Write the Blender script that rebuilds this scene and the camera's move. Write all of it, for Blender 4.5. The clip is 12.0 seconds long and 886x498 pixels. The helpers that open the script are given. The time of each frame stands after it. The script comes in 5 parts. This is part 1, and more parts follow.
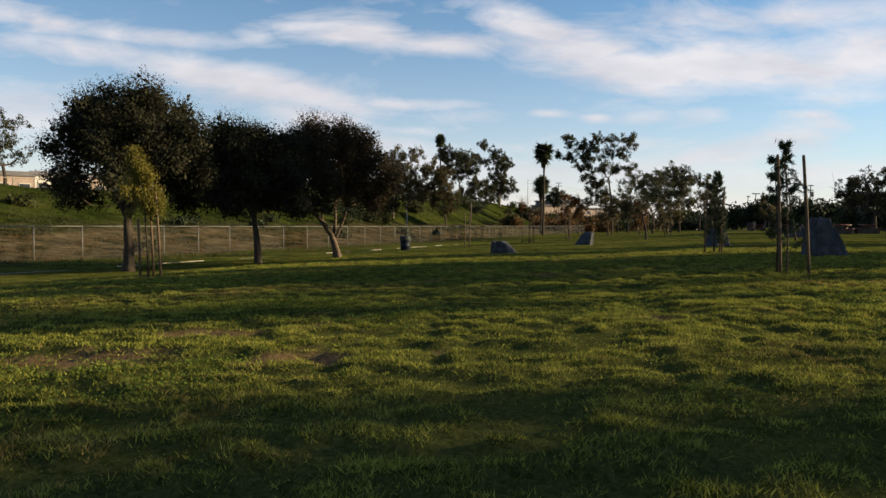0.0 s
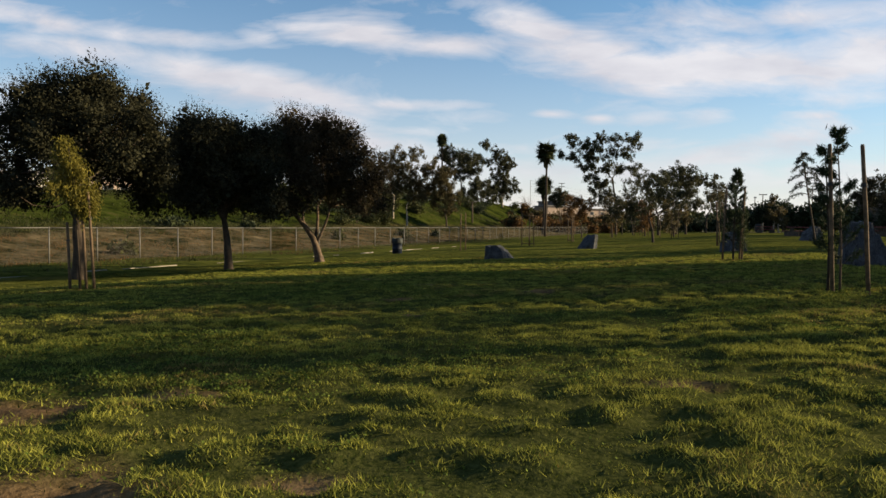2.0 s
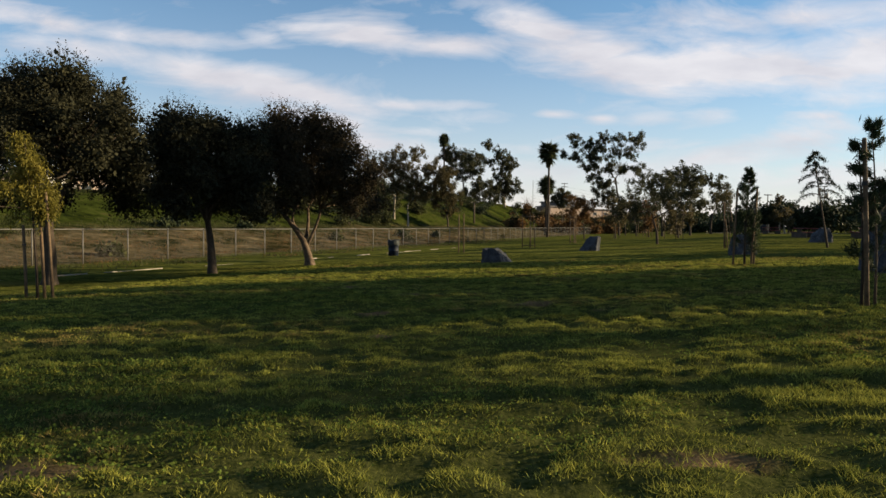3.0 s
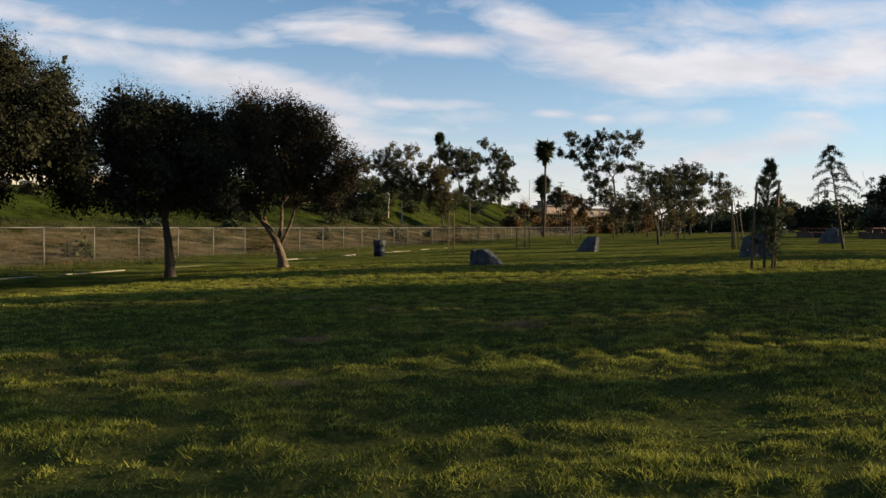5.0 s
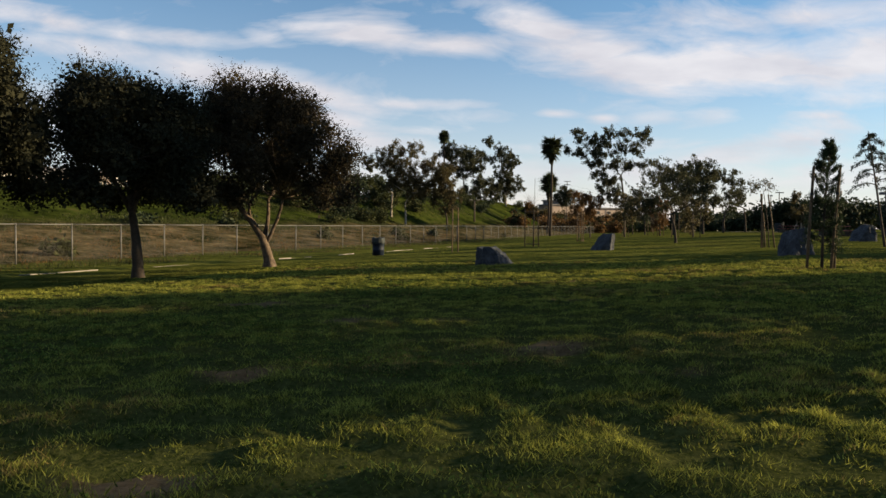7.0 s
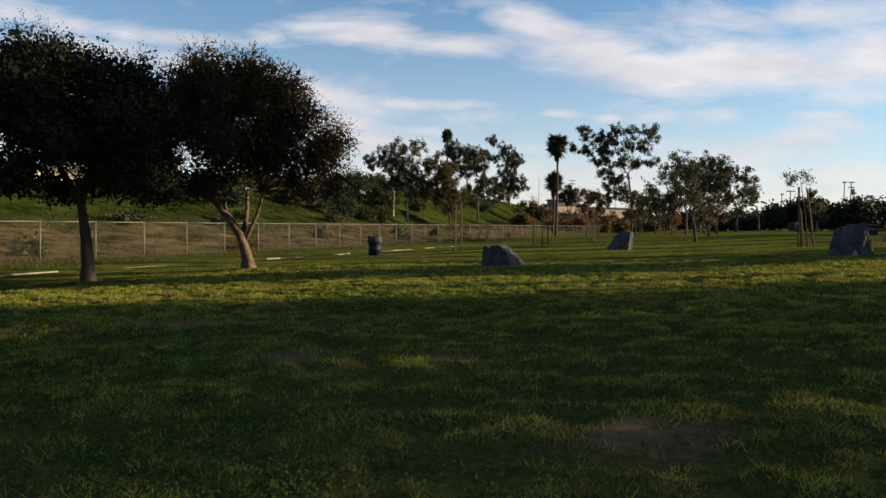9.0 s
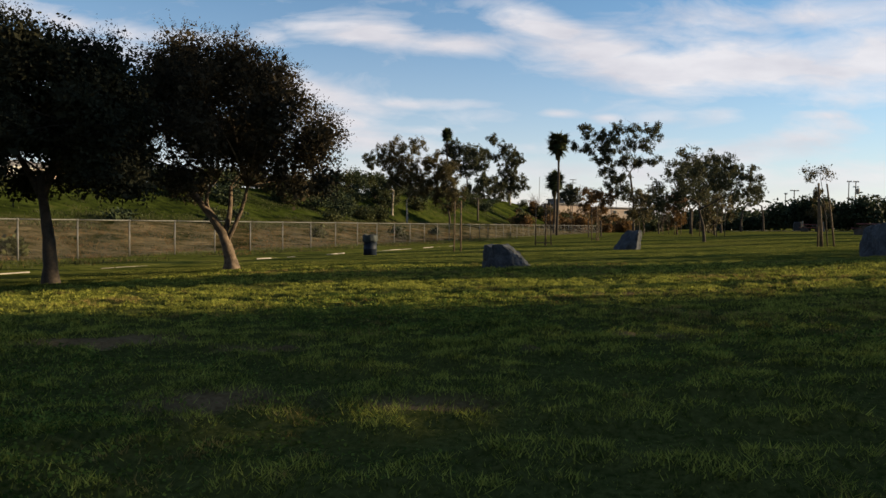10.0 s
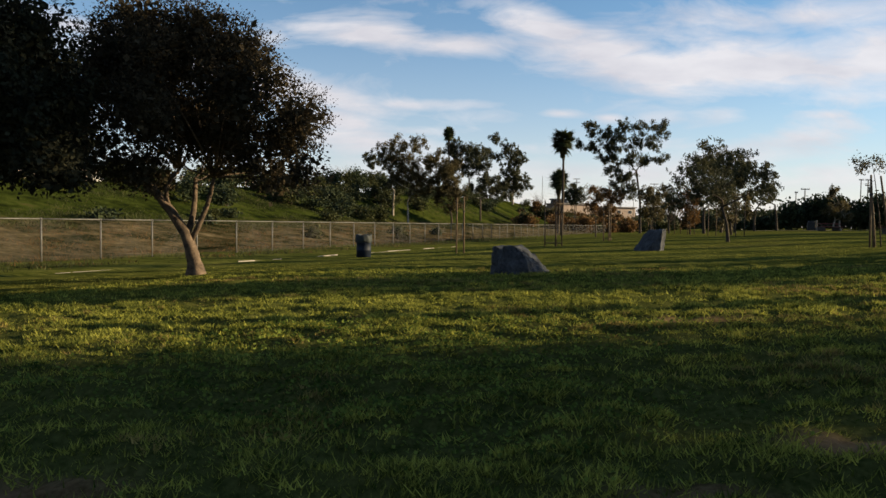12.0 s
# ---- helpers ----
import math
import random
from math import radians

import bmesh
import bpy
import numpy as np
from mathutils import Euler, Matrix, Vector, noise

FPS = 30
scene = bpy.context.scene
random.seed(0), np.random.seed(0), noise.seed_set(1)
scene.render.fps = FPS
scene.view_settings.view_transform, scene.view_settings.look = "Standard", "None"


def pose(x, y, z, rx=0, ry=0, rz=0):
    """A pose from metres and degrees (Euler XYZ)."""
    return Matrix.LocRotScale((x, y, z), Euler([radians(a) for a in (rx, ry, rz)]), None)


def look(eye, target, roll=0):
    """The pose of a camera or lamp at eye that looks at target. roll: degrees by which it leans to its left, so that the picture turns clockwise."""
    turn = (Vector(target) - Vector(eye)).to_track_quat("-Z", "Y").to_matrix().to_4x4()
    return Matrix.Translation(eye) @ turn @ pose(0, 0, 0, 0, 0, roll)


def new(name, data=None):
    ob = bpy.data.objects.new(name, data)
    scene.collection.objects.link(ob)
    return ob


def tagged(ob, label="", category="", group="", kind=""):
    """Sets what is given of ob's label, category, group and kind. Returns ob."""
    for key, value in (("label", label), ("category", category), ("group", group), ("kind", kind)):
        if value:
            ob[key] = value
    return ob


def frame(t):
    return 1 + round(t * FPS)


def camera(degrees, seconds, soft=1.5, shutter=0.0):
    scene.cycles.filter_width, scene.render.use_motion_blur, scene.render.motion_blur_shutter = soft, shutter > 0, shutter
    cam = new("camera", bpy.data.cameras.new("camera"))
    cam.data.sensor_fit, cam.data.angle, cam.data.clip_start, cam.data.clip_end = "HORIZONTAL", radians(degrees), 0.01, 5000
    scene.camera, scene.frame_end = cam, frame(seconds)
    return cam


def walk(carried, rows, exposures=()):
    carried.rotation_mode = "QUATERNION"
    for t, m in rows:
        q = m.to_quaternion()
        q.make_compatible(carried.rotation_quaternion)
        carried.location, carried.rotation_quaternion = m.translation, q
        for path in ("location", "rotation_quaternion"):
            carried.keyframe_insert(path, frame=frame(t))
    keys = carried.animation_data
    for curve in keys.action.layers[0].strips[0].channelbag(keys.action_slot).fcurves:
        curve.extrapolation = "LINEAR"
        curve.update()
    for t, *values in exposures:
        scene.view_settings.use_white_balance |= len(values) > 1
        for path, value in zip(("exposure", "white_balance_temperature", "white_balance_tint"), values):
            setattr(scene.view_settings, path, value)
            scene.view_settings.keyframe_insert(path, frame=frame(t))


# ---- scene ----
cam = camera(66, 12.0)
PATH = [
    (0, (27.090, -18.826, 2.165), (19.993, -0.142, 1.410), 0.57),
    (0.5, (26.993, -18.215, 2.177), (19.879, 0.462, 1.423), 0.60),
    (1, (26.885, -17.595, 2.199), (19.794, 1.091, 1.447), 0.62),
    (1.5, (26.788, -16.972, 2.225), (19.664, 1.701, 1.479), 0.65),
    (2, (26.698, -16.365, 2.249), (19.516, 2.286, 1.506), 0.68),
    (2.5, (26.619, -15.772, 2.282), (19.382, 2.857, 1.538), 0.69),
    (3, (26.538, -15.150, 2.312), (19.277, 3.471, 1.574), 0.70),
    (5, (26.102, -12.894, 2.291), (18.932, 5.761, 1.536), 0.81),
    (5.5, (25.926, -12.331, 2.240), (18.725, 6.313, 1.479), 0.83),
    (6, (25.724, -11.765, 2.192), (18.490, 6.865, 1.433), 0.87),
    (6.5, (25.514, -11.197, 2.157), (18.242, 7.418, 1.396), 0.83),
    (7, (25.293, -10.629, 2.126), (17.996, 7.977, 1.366), 0.80),
    (9, (24.353, -8.104, 1.990), (16.971, 10.468, 1.234), 0.80),
    (9.5, (24.133, -7.434, 1.968), (16.728, 11.129, 1.207), 0.84),
    (10, (23.895, -6.779, 1.933), (16.513, 11.793, 1.167), 0.87),
    (10.5, (23.634, -6.126, 1.905), (16.238, 12.441, 1.137), 0.85),
    (11, (23.379, -5.495, 1.891), (15.964, 13.064, 1.122), 0.81),
    (11.5, (23.125, -4.856, 1.873), (15.695, 13.696, 1.105), 0.81),
    (12, (22.902, -4.185, 1.865), (15.465, 14.365, 1.110), 0.77),
]
walk(cam, [(t, look(eye, aim, roll)) for t, eye, aim, roll in PATH], ((0, 1.27), (12, 1.27)))

# ---- light ----
SUN_BEARING = 28.0          # degrees from +x towards +y
SUN_HEIGHT = 15.0           # degrees above the horizon
sun_way = Vector((math.cos(radians(SUN_BEARING)) * math.cos(radians(SUN_HEIGHT)),
                  math.sin(radians(SUN_BEARING)) * math.cos(radians(SUN_HEIGHT)), math.sin(radians(SUN_HEIGHT))))
sun_data = bpy.data.lights.new("sun", "SUN")
sun_data.energy, sun_data.angle, sun_data.color = 5.0, radians(0.6), (1.0, 0.80, 0.49)
sun = new("sun", sun_data)
sun.matrix_world = look(sun_way * 200, (0, 0, 0))

HEADING = radians(90 + 21.4)   # where the walk goes, as an angle from +x


class Nodes:
    """A short way to wire shader nodes."""

    def __init__(self, tree):
        self.tree = tree
        tree.nodes.clear()

    def add(self, kind, **values):
        node = self.tree.nodes.new(kind)
        for key, value in values.items():
            if key in ("operation", "data_type", "blend_type", "sky_type", "sun_disc", "sun_elevation", "sun_rotation",
                       "air_density", "dust_density", "ozone_density", "altitude", "attribute_name", "noise_dimensions", "feature", "clamp"):
                if key == "operation": node.operation = value
                elif key == "data_type": node.data_type = value
                elif key == "blend_type": node.blend_type = value
                elif key == "sky_type": node.sky_type = value
                elif key == "sun_disc": node.sun_disc = value
                elif key == "sun_elevation": node.sun_elevation = value
                elif key == "sun_rotation": node.sun_rotation = value
                elif key == "air_density": node.air_density = value
                elif key == "dust_density": node.dust_density = value
                elif key == "ozone_density": node.ozone_density = value
                elif key == "altitude": node.altitude = value
                elif key == "attribute_name": node.attribute_name = value
                elif key == "noise_dimensions": node.noise_dimensions = value
                elif key == "feature": node.feature = value
                elif key == "clamp": node.use_clamp = value
            else:
                self.put(node, key, value)
        return node

    def put(self, node, key, value):
        slot = node.inputs[int(key[1:]) if key[0] == "i" and key[1:].isdigit() else key.replace("_", " ")]
        if isinstance(value, bpy.types.NodeSocket):
            self.tree.links.new(value, slot)
        else:
            slot.default_value = value

    def math(self, operation, a, b=0.0, clamp=False):
        return self.add("ShaderNodeMath", operation=operation, i0=a, i1=b, clamp=clamp).outputs[0]

    def vmath(self, operation, a, b=(0, 0, 0)):
        node = self.add("ShaderNodeVectorMath", operation=operation, i0=a, i1=b)
        return node.outputs["Value"] if operation in ("DOT_PRODUCT", "LENGTH") else node.outputs[0]

    def noise(self, where, scale, detail=4.0, rough=0.55):
        return self.add("ShaderNodeTexNoise", Vector=where, Scale=scale, Detail=detail, Roughness=rough).outputs["Fac"]

    def ramp(self, fac, *stops):
        node = self.tree.nodes.new("ShaderNodeValToRGB")
        bar = node.color_ramp.elements
        while len(bar) < len(stops):
            bar.new(0.5)
        for element, (at, colour) in zip(bar, stops):
            element.position = at
            element.color = (*colour, 1) if len(colour) == 3 else colour
        self.put(node, "Fac", fac)
        return node.outputs["Color"]

    def mix(self, fac, a, b):
        node = self.tree.nodes.new("ShaderNodeMix")
        node.data_type = "RGBA"
        for key, value in ((0, fac), (6, a), (7, b)):
            if isinstance(value, bpy.types.NodeSocket):
                self.tree.links.new(value, node.inputs[key])
            else:
                node.inputs[key].default_value = value if key == 0 else (*value, 1)
        return node.outputs[2]


def make_sky():
    world = bpy.data.worlds.new("sky")
    scene.world = world
    world.use_nodes = True
    n = Nodes(world.node_tree)
    way = n.add("ShaderNodeTexCoord").outputs["Generated"]
    sky = n.add("ShaderNodeTexSky", sky_type="NISHITA", sun_disc=False, sun_elevation=radians(SUN_HEIGHT + 6),
                sun_rotation=radians(90 - SUN_BEARING), air_density=1.0, dust_density=0.2, ozone_density=1.2, altitude=50)
    ahead = (math.cos(HEADING), math.sin(HEADING), 0)
    right = (math.sin(HEADING), -math.cos(HEADING), 0)
    depth = n.math("MAXIMUM", n.vmath("DOT_PRODUCT", way, ahead), 0.05)
    u = n.math("DIVIDE", n.vmath("DOT_PRODUCT", way, right), depth)
    v = n.math("DIVIDE", n.vmath("DOT_PRODUCT", way, (0, 0, 1)), depth)
    up = n.vmath("DOT_PRODUCT", way, (0, 0, 1))
    # wind-drawn cirrus: a warped field, stretched sideways
    flat = n.add("ShaderNodeCombineXYZ", X=u, Y=n.math("MULTIPLY", v, 3.2)).outputs[0]
    warp = n.add("ShaderNodeTexNoise", Vector=flat, Scale=3.0, Detail=3.0).outputs["Color"]
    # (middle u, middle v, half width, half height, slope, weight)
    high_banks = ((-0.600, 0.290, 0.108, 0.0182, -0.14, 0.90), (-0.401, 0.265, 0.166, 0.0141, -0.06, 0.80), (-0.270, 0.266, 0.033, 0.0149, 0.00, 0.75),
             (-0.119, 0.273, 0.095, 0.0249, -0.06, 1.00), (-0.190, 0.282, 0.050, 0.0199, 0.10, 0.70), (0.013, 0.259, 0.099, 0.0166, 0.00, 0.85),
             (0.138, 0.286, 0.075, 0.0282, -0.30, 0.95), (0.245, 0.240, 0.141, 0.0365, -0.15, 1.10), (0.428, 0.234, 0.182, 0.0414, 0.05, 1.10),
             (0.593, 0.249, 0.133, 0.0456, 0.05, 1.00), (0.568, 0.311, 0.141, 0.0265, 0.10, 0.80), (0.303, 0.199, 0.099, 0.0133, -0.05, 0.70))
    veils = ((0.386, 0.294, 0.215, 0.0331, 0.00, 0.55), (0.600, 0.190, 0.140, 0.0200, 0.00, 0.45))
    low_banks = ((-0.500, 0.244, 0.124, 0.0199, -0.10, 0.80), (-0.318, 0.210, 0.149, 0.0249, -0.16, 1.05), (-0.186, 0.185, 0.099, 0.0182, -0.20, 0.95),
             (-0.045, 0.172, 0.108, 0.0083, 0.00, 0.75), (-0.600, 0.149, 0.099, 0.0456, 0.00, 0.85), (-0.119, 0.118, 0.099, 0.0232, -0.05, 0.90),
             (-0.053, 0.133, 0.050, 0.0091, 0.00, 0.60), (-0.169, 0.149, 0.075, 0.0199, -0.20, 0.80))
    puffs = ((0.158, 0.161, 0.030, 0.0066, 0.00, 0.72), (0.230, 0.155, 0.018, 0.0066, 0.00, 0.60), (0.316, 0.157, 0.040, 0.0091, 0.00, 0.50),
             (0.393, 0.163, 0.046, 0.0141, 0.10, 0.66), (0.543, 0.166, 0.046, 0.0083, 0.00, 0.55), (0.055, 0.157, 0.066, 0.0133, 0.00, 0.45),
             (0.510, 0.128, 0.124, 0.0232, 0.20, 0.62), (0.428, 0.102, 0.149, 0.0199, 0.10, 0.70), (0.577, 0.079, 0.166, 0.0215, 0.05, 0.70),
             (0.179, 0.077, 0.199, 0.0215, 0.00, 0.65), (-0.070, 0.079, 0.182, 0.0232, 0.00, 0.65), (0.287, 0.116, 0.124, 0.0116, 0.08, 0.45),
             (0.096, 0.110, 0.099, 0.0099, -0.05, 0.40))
    cover = None
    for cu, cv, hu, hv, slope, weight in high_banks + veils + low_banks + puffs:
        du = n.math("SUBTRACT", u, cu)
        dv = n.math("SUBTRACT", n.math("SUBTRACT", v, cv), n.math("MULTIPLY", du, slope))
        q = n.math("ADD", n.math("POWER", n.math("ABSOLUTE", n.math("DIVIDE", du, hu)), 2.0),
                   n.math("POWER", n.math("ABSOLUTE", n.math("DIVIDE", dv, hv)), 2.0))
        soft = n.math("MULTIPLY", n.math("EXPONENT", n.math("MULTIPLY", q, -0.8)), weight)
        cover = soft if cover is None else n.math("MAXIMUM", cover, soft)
    fine = n.noise(n.vmath("ADD", flat, n.vmath("MULTIPLY", n.vmath("SUBTRACT", warp, (0.5, 0.5, 0.5)), (0.35, 0.35, 0.35))), 6.0, 9.0, 0.6)
    wisp = n.math("ADD", cover, n.math("MULTIPLY", n.math("SUBTRACT", fine, 0.5), 2.0))
    veil = n.add("ShaderNodeMapRange", Value=wisp, i1=0.14, i2=0.95).outputs[0]
    # elsewhere in the sky: the same kind of cloud, spread by chance
    around = n.noise(n.vmath("MULTIPLY", way, (1.4, 1.4, 4.5)), 1.6, 6.0, 0.6)
    around = n.add("ShaderNodeMapRange", Value=around, i1=0.45, i2=0.75).outputs[0]
    front = n.add("ShaderNodeMapRange", Value=n.vmath("DOT_PRODUCT", way, ahead), i1=0.55, i2=0.75).outputs[0]
    cloud = n.math("ADD", n.math("MULTIPLY", veil, front), n.math("MULTIPLY", around, n.math("SUBTRACT", 1.0, front)))
    cloud = n.math("MULTIPLY", cloud, 0.86, True)
    # white haze towards the horizon
    haze = n.math("EXPONENT", n.math("MULTIPLY", n.math("MAXIMUM", up, 0.0), -7.2))
    base = n.mix(n.math("MULTIPLY", haze, 0.97), n.vmath("MULTIPLY", sky.outputs[0], (SKY_TINT)), HAZE_WHITE)
    billow = n.noise(n.vmath("ADD", flat, (3.1, 1.7, 0.0)), 5.0, 6.0, 0.55)
    body = n.ramp(billow, (0.36, CLOUD_GREY), (0.62, CLOUD_WHITE))
    shown = n.mix(cloud, base, body)
    light = n.add("ShaderNodeBackground", Color=shown, Strength=0.05)
    out = n.add("ShaderNodeOutputWorld")
    n.tree.links.new(light.outputs[0], out.inputs["Surface"])


SKY_TINT = (0.42, 0.93, 1.17)
CLOUD_WHITE = (7.5, 7.15, 7.25)
CLOUD_GREY = (5.9, 5.65, 6.0)
HAZE_WHITE = (8.1, 6.9, 6.55)
make_sky()


# ---- materials ----
def material(name, low, high, scale=4.0, rough=0.85, relief=0.3, fine=40.0, metal=0.0, vary=0.0, spec=0.3):
    """A surface of two scales of grain: colour between low and high, and a bump. vary: change of lightness from piece to piece."""
    m = bpy.data.materials.new(name)
    m.use_nodes = True
    n = Nodes(m.node_tree)
    where = n.add("ShaderNodeTexCoord").outputs["Object"]
    broad, grain = n.noise(where, scale, 5.0), n.noise(where, fine, 3.0)
    fac = n.math("ADD", n.math("MULTIPLY", broad, 0.65), n.math("MULTIPLY", grain, 0.35))
    colour = n.ramp(fac, (0.34, low), (0.66, high))
    if vary:
        lone = n.add("ShaderNodeNewGeometry").outputs["Random Per Island"]
        shift = n.add("ShaderNodeMapRange", Value=lone, i3=1 - vary, i4=1 + vary).outputs[0]
        colour = n.vmath("SCALE", colour)
        n.put(n.tree.nodes[-1], "Scale", shift)
    bump = n.add("ShaderNodeBump", Strength=relief, Distance=0.02, Height=fac)
    skin = n.add("ShaderNodeBsdfPrincipled", Base_Color=colour, Roughness=rough, Metallic=metal, Normal=bump.outputs[0])
    skin.inputs["Specular IOR Level"].default_value = spec
    out = n.add("ShaderNodeOutputMaterial")
    n.tree.links.new(skin.outputs[0], out.inputs["Surface"])
    return m


def leaf_material(name, low, high, glow=0.35, rough=0.6, patch_scale=0.9, lone_share=0.6, spec=0.08):
    """Leaves: each with its own shade, some light passing through."""
    m = bpy.data.materials.new(name)
    m.use_nodes = True
    n = Nodes(m.node_tree)
    lone = n.add("ShaderNodeNewGeometry").outputs["Random Per Island"]
    where = n.add("ShaderNodeTexCoord").outputs["Object"]
    patch = n.noise(where, patch_scale, 3.0)
    fac = n.math("ADD", n.math("MULTIPLY", lone, lone_share), n.math("MULTIPLY", n.add("ShaderNodeMapRange", Value=patch, i1=0.34, i2=0.66).outputs[0], 1.05 - lone_share))
    colour = n.ramp(fac, (0.15, low), (0.95, high))
    skin = n.add("ShaderNodeBsdfPrincipled", Base_Color=colour, Roughness=rough)
    skin.inputs["Specular IOR Level"].default_value = spec
    thin = n.add("ShaderNodeBsdfTranslucent", Color=colour)
    both = n.add("ShaderNodeMixShader", Fac=glow)
    n.tree.links.new(skin.outputs[0], both.inputs[1])
    n.tree.links.new(thin.outputs[0], both.inputs[2])
    out = n.add("ShaderNodeOutputMaterial")
    n.tree.links.new(both.outputs[0], out.inputs["Surface"])
    return m


def ground_material():
    """Mown turf, bare soil, the dry bank behind the fence and the green slope, by where the ground lies."""
    m = bpy.data.materials.new("park_ground")
    m.use_nodes = True
    n = Nodes(m.node_tree)
    where = n.add("ShaderNodeTexCoord").outputs["Object"]
    bare = n.add("ShaderNodeAttribute", attribute_name="bare").outputs["Fac"]
    dry = n.add("ShaderNodeAttribute", attribute_name="dry").outputs["Fac"]
    bank = n.add("ShaderNodeAttribute", attribute_name="bank").outputs["Fac"]
    thatch = n.add("ShaderNodeAttribute", attribute_name="thatch").outputs["Fac"]
    broad, mid, fine = n.noise(where, 0.22, 4.0), n.noise(where, 1.6, 5.0, 0.65), n.noise(where, 28.0, 4.0, 0.7)
    turf = n.ramp(n.math("ADD", n.math("MULTIPLY", mid, 0.55), n.math("MULTIPLY", fine, 0.45)),
                  (0.36, (0.014, 0.021, 0.004)), (0.52, (0.040, 0.048, 0.009)), (0.68, (0.088, 0.088, 0.022)))
    streak = n.noise(n.vmath("MULTIPLY", where, (0.5, 2.4, 1.0)), 1.3, 5.0, 0.65)       # paler streaks drawn out along x
    turf = n.mix(n.add("ShaderNodeMapRange", Value=streak, i1=0.42, i2=0.66, i3=0.0, i4=0.6).outputs[0], turf, (0.150, 0.144, 0.035))
    straw = n.ramp(fine, (0.35, (0.060, 0.052, 0.018)), (0.65, (0.14, 0.115, 0.042)))
    turf = n.mix(n.add("ShaderNodeMapRange", Value=broad, i1=0.54, i2=0.74, i3=0.0, i4=0.45).outputs[0], turf, straw)
    soil = n.ramp(n.math("ADD", n.math("MULTIPLY", mid, 0.5), n.math("MULTIPLY", fine, 0.5)),
                  (0.36, (0.054, 0.034, 0.016)), (0.62, (0.165, 0.108, 0.058)))
    weed = n.ramp(n.math("ADD", n.math("MULTIPLY", n.noise(where, 0.45, 5.0, 0.65), 0.7), n.math("MULTIPLY", n.noise(where, 3.0, 4.0, 0.7), 0.3)),
                  (0.41, (0.010, 0.012, 0.004)), (0.47, (0.034, 0.029, 0.013)), (0.55, (0.074, 0.056, 0.028)), (0.66, (0.150, 0.112, 0.060)))
    slope = n.ramp(n.math("ADD", n.math("MULTIPLY", n.noise(where, 0.16, 5.0, 0.65), 0.6), n.math("MULTIPLY", n.noise(where, 1.1, 5.0, 0.7), 0.4)),
                   (0.40, (0.006, 0.009, 0.003)), (0.46, (0.014, 0.019, 0.004)), (0.56, (0.032, 0.041, 0.008)), (0.66, (0.056, 0.048, 0.017)), (0.74, (0.11, 0.058, 0.030)))
    # thatch under the near blades, darkened to carry the shade between clumps
    under = n.ramp(fine, (0.35, (0.017, 0.023, 0.006)), (0.65, (0.060, 0.062, 0.020)))
    colour = n.mix(n.math("MULTIPLY", thatch, 0.85), turf, under)
    colour = n.mix(bare, colour, soil)
    colour = n.mix(dry, colour, weed)
    colour = n.mix(bank, colour, slope)
    height = n.math("ADD", n.math("MULTIPLY", fine, 0.4), mid)
    bump = n.add("ShaderNodeBump", Strength=0.6, Distance=0.05, Height=height)
    skin = n.add("ShaderNodeBsdfPrincipled", Base_Color=colour, Roughness=0.95, Normal=bump.outputs[0])
    skin.inputs["Specular IOR Level"].default_value = 0.0
    out = n.add("ShaderNodeOutputMaterial")
    n.tree.links.new(skin.outputs[0], out.inputs["Surface"])
    return m


M_GROUND = ground_material()
M_GRASS = leaf_material("grass_blades", (0.020, 0.036, 0.007), (0.350, 0.340, 0.064), 0.32, 0.8, 4.5, 0.65, 0.02)
M_TURF = leaf_material("mown_turf", (0.100, 0.108, 0.022), (0.200, 0.198, 0.046), 0.3, 0.85, 1.5, 0.35, 0.0)
M_CLOVER = leaf_material("clover_leaves", (0.022, 0.042, 0.008), (0.150, 0.185, 0.036), 0.35, 0.8, 4.5, 0.4, 0.03)
M_STRAW = leaf_material("dry_grass", (0.070, 0.055, 0.016), (0.30, 0.225, 0.075), 0.3, 0.8, 4.5, 0.45, 0.02)
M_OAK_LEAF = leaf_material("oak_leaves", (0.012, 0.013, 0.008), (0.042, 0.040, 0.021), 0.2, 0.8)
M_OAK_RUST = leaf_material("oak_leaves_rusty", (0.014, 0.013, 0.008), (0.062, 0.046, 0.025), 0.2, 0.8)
M_GUM_LEAF = leaf_material("gum_leaves", (0.014, 0.018, 0.010), (0.078, 0.075, 0.036), 0.3, 0.7)
M_GUM_OLIVE = leaf_material("gum_leaves_olive", (0.028, 0.025, 0.011), (0.125, 0.098, 0.042), 0.3, 0.5)
M_LIME_LEAF = leaf_material("yellow_green_leaves", (0.066, 0.062, 0.011), (0.200, 0.165, 0.031), 0.4, 0.55)
M_PINE_LEAF = leaf_material("pine_needles", (0.014, 0.024, 0.011), (0.045, 0.060, 0.026), 0.2, 0.6)
M_CEDAR_LEAF = leaf_material("cedar_needles", (0.012, 0.017, 0.012), (0.036, 0.042, 0.028), 0.2, 0.6)
M_PALM_LEAF = leaf_material("palm_fronds", (0.018, 0.026, 0.012), (0.060, 0.066, 0.026), 0.2, 0.5)
M_HEDGE_LEAF = leaf_material("hedge_leaves", (0.014, 0.021, 0.010), (0.044, 0.053, 0.024), 0.15, 0.6)
M_SCRUB_LEAF = leaf_material("scrub_leaves", (0.018, 0.023, 0.008), (0.060, 0.062, 0.021), 0.25, 0.6)
M_RUST_LEAF = leaf_material("autumn_leaves", (0.05, 0.030, 0.012), (0.16, 0.085, 0.03), 0.3, 0.6)
